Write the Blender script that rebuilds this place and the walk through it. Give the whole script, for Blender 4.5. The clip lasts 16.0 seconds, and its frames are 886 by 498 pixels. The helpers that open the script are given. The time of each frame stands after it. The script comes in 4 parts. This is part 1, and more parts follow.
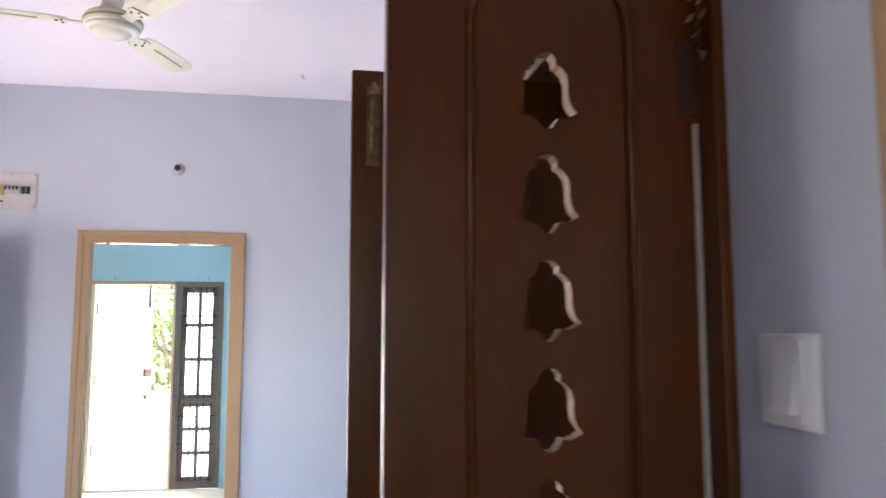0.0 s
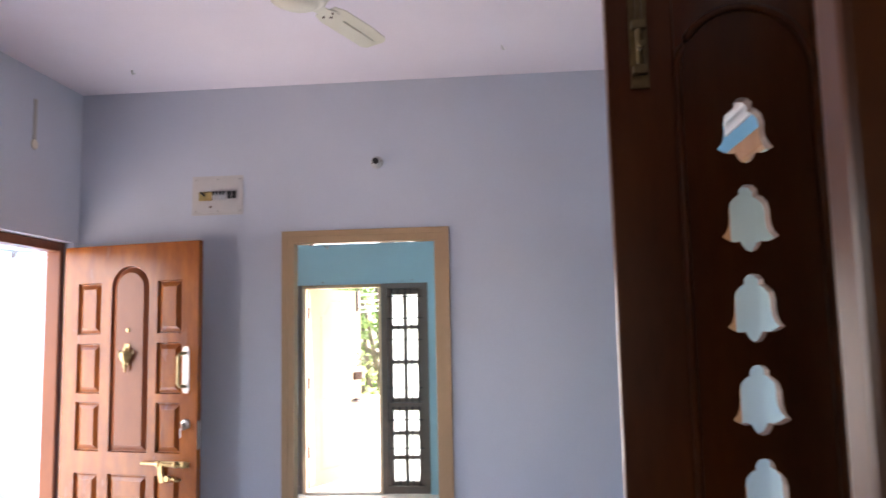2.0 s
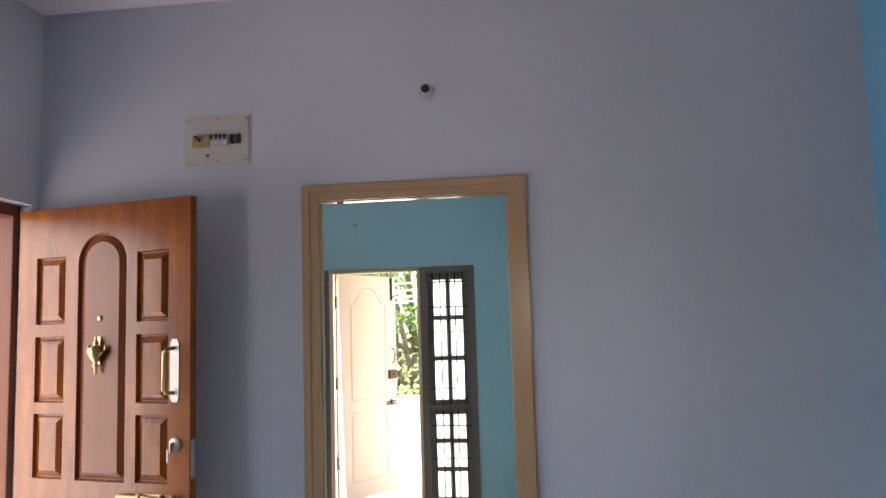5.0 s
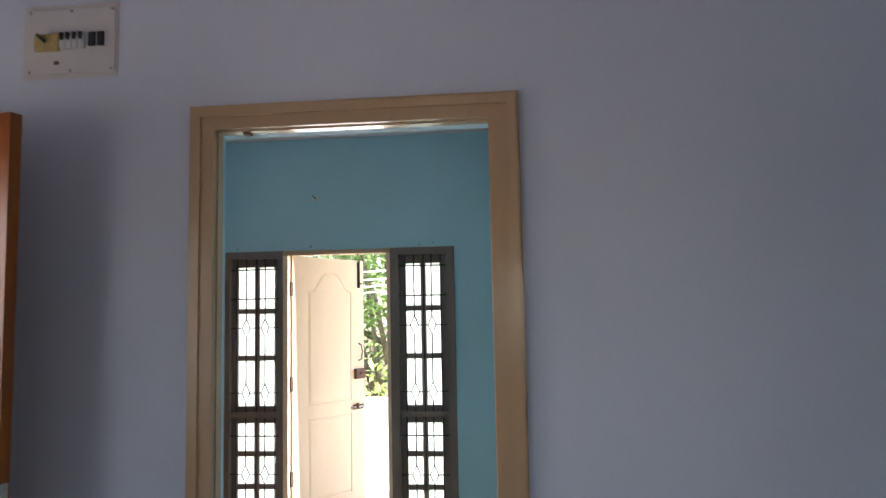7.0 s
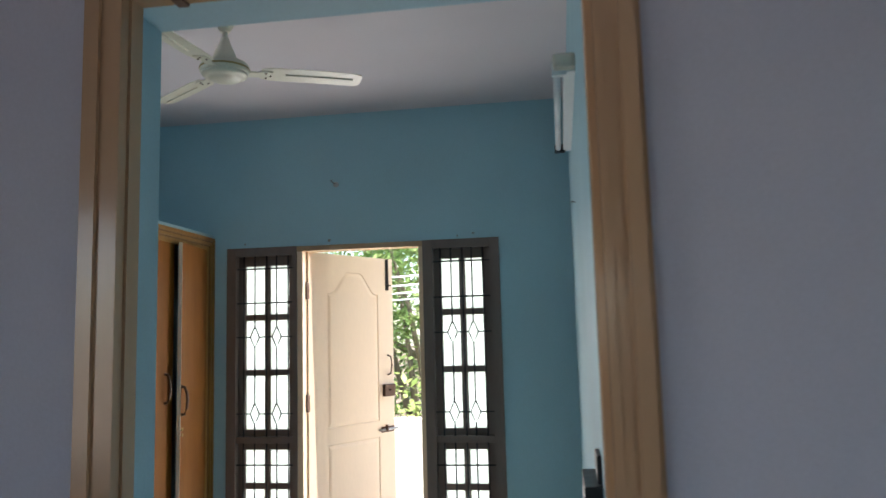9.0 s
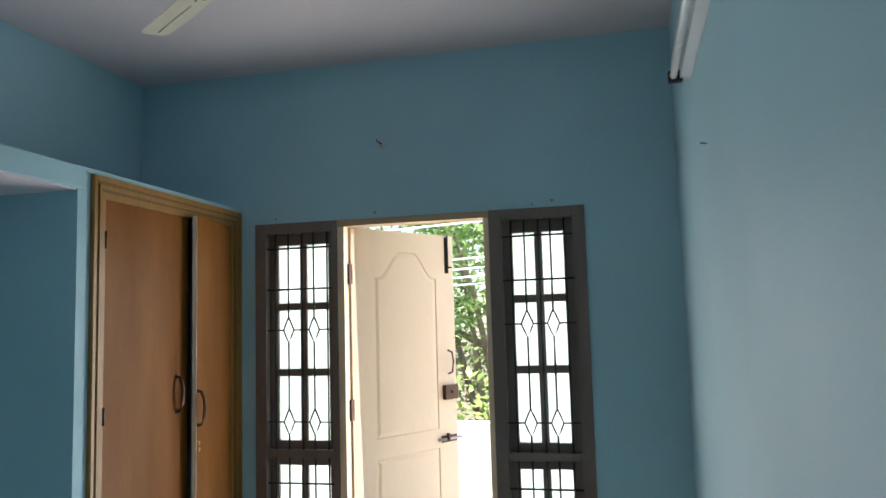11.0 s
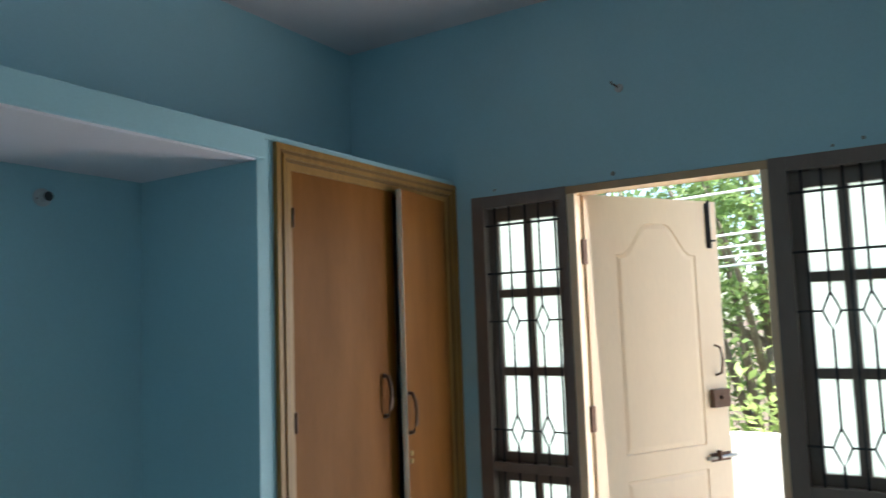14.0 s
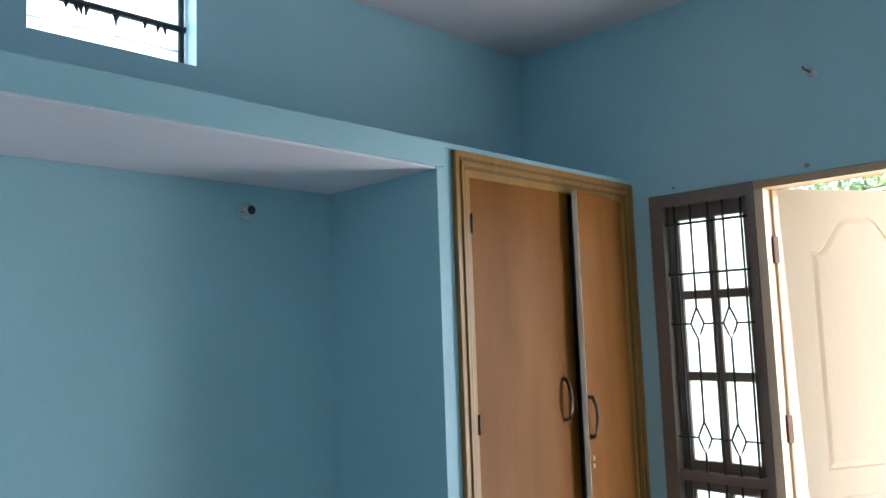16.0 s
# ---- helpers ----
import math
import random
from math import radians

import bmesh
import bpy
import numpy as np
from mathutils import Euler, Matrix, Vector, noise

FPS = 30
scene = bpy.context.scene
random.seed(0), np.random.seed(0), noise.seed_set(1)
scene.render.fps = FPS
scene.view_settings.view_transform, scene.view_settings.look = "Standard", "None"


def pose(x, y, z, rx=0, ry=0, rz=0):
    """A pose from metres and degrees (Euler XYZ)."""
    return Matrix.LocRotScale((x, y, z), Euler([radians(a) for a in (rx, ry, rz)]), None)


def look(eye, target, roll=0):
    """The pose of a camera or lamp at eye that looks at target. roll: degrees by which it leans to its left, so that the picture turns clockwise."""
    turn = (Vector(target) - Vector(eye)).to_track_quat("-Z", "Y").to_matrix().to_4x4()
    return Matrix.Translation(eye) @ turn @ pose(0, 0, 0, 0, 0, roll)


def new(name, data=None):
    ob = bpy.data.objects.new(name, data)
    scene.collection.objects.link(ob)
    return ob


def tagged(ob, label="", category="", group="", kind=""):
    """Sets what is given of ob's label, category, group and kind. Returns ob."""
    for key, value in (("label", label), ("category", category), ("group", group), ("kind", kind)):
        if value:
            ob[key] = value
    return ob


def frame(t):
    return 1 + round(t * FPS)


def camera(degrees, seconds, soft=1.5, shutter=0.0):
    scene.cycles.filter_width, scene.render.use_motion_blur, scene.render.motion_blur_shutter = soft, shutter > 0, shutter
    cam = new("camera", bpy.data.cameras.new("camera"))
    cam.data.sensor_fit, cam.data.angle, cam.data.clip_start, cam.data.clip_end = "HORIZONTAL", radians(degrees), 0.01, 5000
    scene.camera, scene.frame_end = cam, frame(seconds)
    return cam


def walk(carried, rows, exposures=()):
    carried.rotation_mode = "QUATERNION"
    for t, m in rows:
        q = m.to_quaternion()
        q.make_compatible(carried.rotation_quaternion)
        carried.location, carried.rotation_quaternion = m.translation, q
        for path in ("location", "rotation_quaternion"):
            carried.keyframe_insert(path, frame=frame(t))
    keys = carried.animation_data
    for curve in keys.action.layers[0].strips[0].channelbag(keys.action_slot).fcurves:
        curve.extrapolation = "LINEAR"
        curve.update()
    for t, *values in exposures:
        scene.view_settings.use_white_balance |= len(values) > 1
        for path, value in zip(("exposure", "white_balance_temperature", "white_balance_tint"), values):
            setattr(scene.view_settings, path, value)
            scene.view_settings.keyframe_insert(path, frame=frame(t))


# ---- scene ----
cam = camera(60.8, 16.0, shutter=0.5)
PATH = [
    (0, (0.066, 0.025, 1.577), (0.401, 1.985, 1.786), -0.0),
    (0.5, (0.004, 0.149, 1.572), (0.253, 2.121, 1.793), -0.7),
    (1, (-0.031, 0.254, 1.569), (0.087, 2.238, 1.789), -1.3),
    (1.5, (-0.023, 0.41, 1.578), (-0.043, 2.399, 1.786), -1.2),
    (2, (-0.015, 0.547, 1.579), (-0.19, 2.528, 1.791), -1.2),
    (2.5, (-0.039, 0.628, 1.561), (-0.356, 2.592, 1.762), -1.2),
    (3, (-0.151, 0.794, 1.555), (-0.398, 2.772, 1.718), -0.9),
    (3.2, (-0.203, 0.871, 1.572), (-0.321, 2.858, 1.765), -1.2),
    (5.3, (-0.369, 1.781, 1.536), (-0.615, 3.756, 1.742), -1.7),
    (5.5, (-0.4, 1.882, 1.54), (-0.598, 3.86, 1.756), -1.7),
    (6, (-0.416, 2.143, 1.537), (-0.469, 4.133, 1.73), -2.5),
    (6.5, (-0.353, 2.416, 1.539), (-0.471, 4.404, 1.729), -2.3),
    (7, (-0.352, 2.674, 1.518), (-0.563, 4.654, 1.705), -1.1),
    (7.5, (-0.43, 2.935, 1.524), (-0.622, 4.918, 1.699), -0.9),
    (8, (-0.475, 3.16, 1.514), (-0.616, 5.148, 1.682), -1.4),
    (8.5, (-0.465, 3.403, 1.523), (-0.673, 5.384, 1.702), -1.6),
    (9, (-0.496, 3.582, 1.463), (-0.799, 5.546, 1.691), -1.5),
    (9.2, (-0.528, 3.655, 1.456), (-0.856, 5.615, 1.683), -1.4),
    (11.3, (-0.71, 4.595, 1.503), (-1.207, 6.523, 1.691), -1.6),
    (11.5, (-0.751, 4.671, 1.498), (-1.26, 6.596, 1.683), -1.6),
    (12, (-0.838, 4.814, 1.502), (-1.327, 6.744, 1.69), -2.3),
    (12.5, (-0.838, 4.973, 1.491), (-1.364, 6.891, 1.695), -3.0),
    (13, (-0.82, 5.13, 1.497), (-1.706, 6.906, 1.747), -1.6),
    (13.5, (-0.851, 5.186, 1.494), (-1.793, 6.939, 1.697), -1.7),
    (14, (-0.874, 5.178, 1.498), (-1.943, 6.858, 1.686), -2.0),
    (14.5, (-0.887, 5.157, 1.498), (-2.102, 6.734, 1.686), -2.2),
    (15, (-0.905, 5.159, 1.499), (-2.246, 6.63, 1.694), -2.8),
    (15.5, (-0.905, 5.151, 1.487), (-2.321, 6.547, 1.698), -2.7),
    (16, (-0.909, 5.137, 1.512), (-2.312, 6.547, 1.715), -2.0),
]
EXPOSURES = [(0, 3.9, 6500, 18), (1.5, 3.45, 6650, 22), (3, 2.62, 6850, 21), (5.5, 2.45, 6700, 16), (7.5, 2.1, 6600, 15), (9, 1.85, 6500, 14), (11.4, 1.8, 6350, 11), (12.5, 1.66, 6350, 10), (14, 1.65, 6250, 9), (16, 2.35, 6050, 11)]
walk(cam, [(t, look(eye, target, roll)) for t, eye, target, roll in PATH], EXPOSURES)

# ---- world and light ----
SUN_EL, SUN_AZ = radians(60), radians(122)   # azimuth from +y towards +x
world = bpy.data.worlds.new("sky")
scene.world = world
world.use_nodes = True
sky = world.node_tree.nodes.new("ShaderNodeTexSky")
sky.sky_type, sky.sun_disc = "NISHITA", False
sky.sun_elevation, sky.sun_rotation = SUN_EL, SUN_AZ
back = world.node_tree.nodes["Background"]
back.inputs["Strength"].default_value = 0.15
world.node_tree.links.new(sky.outputs[0], back.inputs["Color"])
sun = new("sun", bpy.data.lights.new("sun", "SUN"))
sun.data.energy, sun.data.angle, sun.data.color = 5.0, radians(0.6), (1.0, 0.95, 0.86)
toward = Vector((math.sin(SUN_AZ) * math.cos(SUN_EL), math.cos(SUN_AZ) * math.cos(SUN_EL), math.sin(SUN_EL)))
sun.matrix_world = look(toward * 30, (0, 0, 0))


def window_light(name, eye, target, w, h, watts, col):
    ob = new(name, bpy.data.lights.new(name, "AREA"))
    ob.data.shape, ob.data.size, ob.data.size_y, ob.data.energy, ob.data.color = "RECTANGLE", w, h, watts, col
    ob.matrix_world = look(eye, target)
    return ob


# daylight in the open entrance, the vent and the balcony opening; the west, south and side room lamps are added fills
# in unseen openings
# out of view, placed to even out the light on the hall's north wall
window_light("unseen_west_window_light", (-2.83, 2.5, 1.5), (0, 2.8, 1.55), 1.35, 1.15, 1.6, (0.96, 0.98, 1.0))
# fill added behind the start of the walk to lift the near prayer leaf
window_light("south_fill_light", (-0.28, -2.22, 1.65), (-0.1, 0, 1.6), 0.5, 0.85, 0.17, (1.0, 0.98, 0.95))
window_light("entrance_light", (-2.80, 4.265, 1.06), (0, 5.3, 1.3), 0.74, 2.0, 2.6, (0.97, 0.98, 1.0))
window_light("vent_light", (-3.62, 6.11, 2.65), (-1.0, 6.0, 2.3), 0.55, 0.3, 0.9, (0.9, 0.97, 1.0))

window_light("balcony_light", (-1.75, 8.335, 1.02), (-1.75, 4, 0.9), 1.72, 1.95, 11.3, (1.0, 0.98, 0.95))
# fill added to brighten the side room behind the bell openings
window_light("side_room_fill_light", (2.56, 3.75, 1.6), (0, 3.75, 1.4), 1.0, 1.0, 0.45, (1.0, 0.98, 0.95))

# ---- materials ----
MATS = {}


def material(name, col, rough=0.6, metal=0.0, grain=0.0, scale=8.0, stretch=(1, 1, 1), bump=0.0, col2=None, coat=0.0, fine=60.0, spec=0.5):
    """A surface with broad variation (noise between two colours), fine grain and relief."""
    if name in MATS:
        return MATS[name]
    m = bpy.data.materials.new(name)
    MATS[name] = m
    m.use_nodes = True
    nt = m.node_tree
    b = nt.nodes["Principled BSDF"]
    b.inputs["Roughness"].default_value, b.inputs["Metallic"].default_value = rough, metal
    b.inputs["Coat Weight"].default_value = coat
    b.inputs["Coat Roughness"].default_value = 0.12
    b.inputs["Specular IOR Level"].default_value = spec
    co = nt.nodes.new("ShaderNodeTexCoord")
    mp = nt.nodes.new("ShaderNodeMapping")
    mp.inputs["Scale"].default_value = stretch
    nt.links.new(co.outputs["Object"], mp.inputs["Vector"])
    big = nt.nodes.new("ShaderNodeTexNoise")
    big.inputs["Scale"].default_value, big.inputs["Detail"].default_value = scale, 5.0
    small = nt.nodes.new("ShaderNodeTexNoise")
    small.inputs["Scale"].default_value, small.inputs["Detail"].default_value = fine, 3.0
    for n in (big, small):
        nt.links.new(mp.outputs[0], n.inputs["Vector"])
    ramp = nt.nodes.new("ShaderNodeMapRange")
    ramp.inputs["From Min"].default_value, ramp.inputs["From Max"].default_value = 0.32, 0.68
    nt.links.new(big.outputs["Fac"], ramp.inputs["Value"])
    mix = nt.nodes.new("ShaderNodeMix")
    mix.data_type = "RGBA"
    c2 = col2 or tuple(c * (1 - grain) for c in col)
    mix.inputs["A"].default_value, mix.inputs["B"].default_value = (*col, 1), (*c2, 1)
    nt.links.new(ramp.outputs[0], mix.inputs["Factor"])
    mul = nt.nodes.new("ShaderNodeMix")
    mul.data_type, mul.blend_type = "RGBA", "MULTIPLY"
    mul.inputs["Factor"].default_value = min(1.0, grain * 1.5)
    nt.links.new(mix.outputs["Result"], mul.inputs["A"])
    nt.links.new(small.outputs["Fac"], mul.inputs["B"])
    gain = nt.nodes.new("ShaderNodeHueSaturation")
    gain.inputs["Value"].default_value = 1 + 0.5 * min(1.0, grain * 1.5)
    nt.links.new(mul.outputs["Result"], gain.inputs["Color"])
    nt.links.new(gain.outputs[0], b.inputs["Base Color"])
    rr = nt.nodes.new("ShaderNodeMapRange")
    rr.inputs["To Min"].default_value, rr.inputs["To Max"].default_value = rough * 0.8, min(1, rough * 1.2)
    nt.links.new(big.outputs["Fac"], rr.inputs["Value"])
    nt.links.new(rr.outputs[0], b.inputs["Roughness"])
    if bump:
        bp = nt.nodes.new("ShaderNodeBump")
        bp.inputs["Strength"].default_value, bp.inputs["Distance"].default_value = bump, 0.004
        nt.links.new(small.outputs["Fac"], bp.inputs["Height"])
        nt.links.new(bp.outputs[0], b.inputs["Normal"])
    return m


LAVENDER = material("lavender_wall_paint", (0.584, 0.608, 0.685), 0.62, grain=0.075, scale=1.3, fine=140, bump=0.12)
BLUE = material("sky_blue_wall_paint", (0.39, 0.622, 0.71), 0.6, grain=0.08, scale=1.1, fine=140, bump=0.12)
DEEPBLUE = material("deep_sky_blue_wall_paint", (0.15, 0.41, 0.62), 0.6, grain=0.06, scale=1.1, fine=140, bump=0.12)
PUTTY = material("warm_grey_wall_paint", (0.50, 0.47, 0.42), 0.7, grain=0.06, scale=1.2, fine=140, bump=0.1)
BOARD = material("yellowed_acrylic_sheet", (0.58, 0.54, 0.52), 0.3, grain=0.05, scale=14, fine=90)
WHITE = material("white_ceiling_paint", (0.80, 0.735, 0.80), 0.8, grain=0.05, scale=1.5, fine=120, bump=0.1)
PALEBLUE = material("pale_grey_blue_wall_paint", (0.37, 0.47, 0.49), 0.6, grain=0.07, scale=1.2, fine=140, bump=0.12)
# the ceiling white again, greyed so the bedroom's dimmer light is in the colour
BED_WHITE = material("dimmed_white_ceiling_paint", (0.67, 0.62, 0.655), 0.8, grain=0.06, scale=1.2, fine=120, bump=0.1)
OUTWALL = material("white_outside_plaster", (0.78, 0.76, 0.70), 0.85, grain=0.08, scale=2.0, fine=90, bump=0.3)
BEIGE = material("glossy_beige_enamel", (0.50, 0.335, 0.195), 0.16, grain=0.06, scale=6, stretch=(1, 1, 0.4), fine=45, bump=0.12)
CREAM = material("cream_enamel_door_paint", (0.82, 0.62, 0.42), 0.4, grain=0.05, scale=4, stretch=(1, 1, 0.3), fine=60, bump=0.1)
TEAK = material("varnished_orange_teak", (0.245, 0.070, 0.010), 0.26, grain=0.24, scale=5, stretch=(2.4, 2.4, 0.7), fine=30, bump=0.05, col2=(0.135, 0.032, 0.005), coat=0.12, spec=0.35)
TEAK_RED = material("varnished_red_teak", (0.17, 0.050, 0.016), 0.32, grain=0.15, scale=3, stretch=(3.5, 3.5, 0.8), fine=30, bump=0.05, col2=(0.14, 0.038, 0.012), coat=0.05, spec=0.3)
DARKTEAK = material("varnished_dark_teak", (0.135, 0.038, 0.007), 0.31, grain=0.22, scale=3, stretch=(3, 3, 0.7), fine=26, bump=0.03, col2=(0.085, 0.022, 0.004), coat=0.04, spec=0.3)
EDGETEAK = material("pale_cut_teak", (0.30, 0.165, 0.11), 0.5, grain=0.3, scale=20, fine=60)
WINBROWN = material("grey_brown_window_enamel", (0.195, 0.148, 0.126), 0.38, grain=0.15, scale=5, stretch=(2, 2, 0.4), fine=50, bump=0.1)
IRON = material("black_iron", (0.022, 0.022, 0.026), 0.45, grain=0.3, scale=20, fine=80)
ORANGEWOOD = material("orange_brown_frame_enamel", (0.48, 0.24, 0.11), 0.35, grain=0.12, scale=6, stretch=(2, 2, 0.4), fine=45)
LAMINATE = material("tan_wood_laminate", (0.245, 0.092, 0.016), 0.5, grain=0.10, scale=2.5, stretch=(2.5, 2.5, 0.5), fine=28, col2=(0.185, 0.066, 0.011), spec=0.15)
MOULD = material("yellow_oak_moulding", (0.40, 0.205, 0.05), 0.38, grain=0.3, scale=7, stretch=(8, 8, 0.6), fine=30, col2=(0.30, 0.16, 0.04))
# darker copy of the oak: groove shade put into the colour
MOULD_DARK = material("shaded_groove_moulding", (0.25, 0.13, 0.04), 0.45, grain=0.3, scale=7, stretch=(8, 8, 0.6), fine=30)
BRASS = material("worn_brass", (0.52, 0.40, 0.20), 0.36, metal=1.0, grain=0.2, scale=30, fine=90)
OLDBRASS = material("dulled_brass", (0.22, 0.155, 0.075), 0.45, metal=0.8, grain=0.3, scale=30, fine=90)
STEEL = material("satin_steel", (0.42, 0.40, 0.37), 0.48, metal=1.0, grain=0.1, scale=30, fine=90)
BRONZE = material("dark_bronze", (0.11, 0.06, 0.04), 0.38, metal=0.6, grain=0.2, scale=30, fine=90)
DULLPL = material("aged_white_plastic", (0.56, 0.55, 0.56), 0.4, grain=0.06, scale=20, fine=90)
IVORY = material("ivory_plastic", (0.80, 0.72, 0.60), 0.35, grain=0.04, scale=20, fine=90)
WHITEPL = material("white_plastic", (0.84, 0.84, 0.84), 0.35, grain=0.03, scale=20, fine=90)
FANCREAM = material("cream_fan_enamel", (0.72, 0.68, 0.56), 0.32, grain=0.05, scale=12, fine=80)
BLACKPL = material("black_plastic", (0.02, 0.02, 0.022), 0.4, grain=0.1, scale=20, fine=90)
OCHRE = material("ochre_stained_plastic", (0.50, 0.36, 0.13), 0.5, grain=0.3, scale=30, fine=90)
RUST = material("rusty_metal", (0.16, 0.075, 0.04), 0.7, grain=0.4, scale=40, fine=120)
TILE = material("cream_floor_tile", (0.62, 0.59, 0.54), 0.25, grain=0.08, scale=5, fine=50)
GROUT = material("grey_grout", (0.35, 0.33, 0.30), 0.9, grain=0.2, scale=20, fine=90)
EARTH = material("dry_earth", (0.23, 0.17, 0.11), 0.95, grain=0.4, scale=0.6, fine=6, bump=0.6)
BARK = material("grey_brown_bark", (0.32, 0.27, 0.21), 0.9, grain=0.5, scale=5, stretch=(3, 3, 0.6), fine=25, bump=0.8)
CABLE = material("pale_cable_sheath", (0.80, 0.80, 0.80), 0.5, grain=0.05, scale=9, fine=60)
DRYLEAF = material("dry_red_brown_leaf", (0.38, 0.125, 0.05), 0.7, grain=0.4, scale=20, fine=90)
TUBE = material("white_tube_glass", (0.82, 0.83, 0.84), 0.25, grain=0.02, scale=10, fine=60)


def leaf_material(name, a, b):
    m = material(name, a, 0.5, grain=0.25, scale=1.4, col2=b, fine=12)
    nt = m.node_tree
    bs = nt.nodes["Principled BSDF"]
    tr = nt.nodes.new("ShaderNodeBsdfTranslucent")
    geo = nt.nodes.new("ShaderNodeNewGeometry")
    hs = nt.nodes.new("ShaderNodeHueSaturation")
    mr = nt.nodes.new("ShaderNodeMapRange")
    mr.inputs["To Min"].default_value, mr.inputs["To Max"].default_value = 0.55, 1.5
    nt.links.new(geo.outputs["Random Per Island"], mr.inputs["Value"])
    nt.links.new(mr.outputs[0], hs.inputs["Value"])
    src = bs.inputs["Base Color"].links[0].from_socket
    nt.links.new(src, hs.inputs["Color"])
    nt.links.new(hs.outputs[0], bs.inputs["Base Color"])
    nt.links.new(hs.outputs[0], tr.inputs["Color"])
    mx = nt.nodes.new("ShaderNodeMixShader")
    mx.inputs[0].default_value = 0.5
    out = nt.nodes["Material Output"]
    nt.links.new(bs.outputs[0], mx.inputs[1])
    nt.links.new(tr.outputs[0], mx.inputs[2])
    nt.links.new(mx.outputs[0], out.inputs["Surface"])
    return m


LEAF_DARK = leaf_material("dark_green_leaf", (0.22, 0.37, 0.13), (0.31, 0.40, 0.15))
LEAF_LIGHT = leaf_material("light_green_leaf", (0.33, 0.46, 0.15), (0.40, 0.47, 0.16))


def pebbled_glass():
    m = bpy.data.materials.new("milky_obscure_glass")
    m.use_nodes = True
    nt = m.node_tree
    bs = nt.nodes["Principled BSDF"]
    bs.inputs["Roughness"].default_value = 0.25
    bs.inputs["Base Color"].default_value = (0.80, 0.86, 0.83, 1)
    co = nt.nodes.new("ShaderNodeTexCoord")
    nz = nt.nodes.new("ShaderNodeTexNoise")
    nz.inputs["Scale"].default_value = 180
    nt.links.new(co.outputs["Object"], nz.inputs["Vector"])
    bp = nt.nodes.new("ShaderNodeBump")
    bp.inputs["Strength"].default_value = 0.3
    nt.links.new(nz.outputs["Fac"], bp.inputs["Height"])
    nt.links.new(bp.outputs[0], bs.inputs["Normal"])
    tl = nt.nodes.new("ShaderNodeBsdfTranslucent")
    tl.inputs["Color"].default_value = (0.74, 0.80, 0.765, 1)
    tp = nt.nodes.new("ShaderNodeBsdfTransparent")
    tp.inputs["Color"].default_value = (0.80, 0.87, 0.83, 1)
    a, b = nt.nodes.new("ShaderNodeMixShader"), nt.nodes.new("ShaderNodeMixShader")
    a.inputs[0].default_value, b.inputs[0].default_value = 0.22, 0.22
    nt.links.new(tl.outputs[0], a.inputs[1])
    nt.links.new(tp.outputs[0], a.inputs[2])
    nt.links.new(a.outputs[0], b.inputs[1])
    nt.links.new(bs.outputs[0], b.inputs[2])
    nt.links.new(b.outputs[0], nt.nodes["Material Output"].inputs["Surface"])
    return m


GLASS = pebbled_glass()

# ---- mesh helpers ----


def add_box(bm, lo, hi, bevel=0.0):
    vs = [bm.verts.new((x, y, z)) for x in (lo[0], hi[0]) for y in (lo[1], hi[1]) for z in (lo[2], hi[2])]
    fs = [bm.faces.new([vs[i] for i in q]) for q in ((0, 1, 3, 2), (4, 6, 7, 5), (0, 4, 5, 1), (2, 3, 7, 6), (0, 2, 6, 4), (1, 5, 7, 3))]
    if bevel:
        es = {e for f in fs for e in f.edges}
        bmesh.ops.bevel(bm, geom=list(es), offset=bevel, segments=2, affect="EDGES", profile=0.6)
    return bm


def box(lo, hi, bevel=0.0):
    return add_box(bmesh.new(), lo, hi, bevel)


def prism(pts, d0, d1, axis="y", bevel=0.0):
    """A solid from a closed outline in the plane across an axis."""
    bm = bmesh.new()

    def put(u, v, d):
        return (u, d, v) if axis == "y" else (d, u, v) if axis == "x" else (u, v, d)
    a = [bm.verts.new(put(u, v, d0)) for u, v in pts]
    b = [bm.verts.new(put(u, v, d1)) for u, v in pts]
    caps = [bm.faces.new(a), bm.faces.new(b[::-1])]
    n = len(pts)
    for i in range(n):
        bm.faces.new((a[i], b[i], b[(i + 1) % n], a[(i + 1) % n]))
    bmesh.ops.recalc_face_normals(bm, faces=bm.faces)
    if bevel:
        bmesh.ops.bevel(bm, geom=list(caps[1].edges), offset=bevel, segments=2, affect="EDGES")
    return bm


def add_lathe(bm, prof, origin=(0, 0, 0), n=28, axis="z"):
    """A turned solid from (radius, height) pairs about an axis."""
    rings = []
    for r, h in prof:
        ring = []
        for i in range(n):
            a = 2 * math.pi * i / n
            c, s = r * math.cos(a), r * math.sin(a)
            p = {"z": (c, s, h), "y": (c, h, s), "x": (h, c, s)}[axis]
            ring.append(bm.verts.new(Vector(p) + Vector(origin)))
        rings.append(ring)
    for a, b in zip(rings, rings[1:]):
        for i in range(n):
            f = bm.faces.new((a[i], a[(i + 1) % n], b[(i + 1) % n], b[i]))
            f.smooth = True
    for ring in (rings[0], rings[-1]):
        bm.faces.new(ring)
    bmesh.ops.recalc_face_normals(bm, faces=bm.faces)
    return bm


def lathe(prof, origin=(0, 0, 0), n=28, axis="z"):
    return add_lathe(bmesh.new(), prof, origin, n, axis)


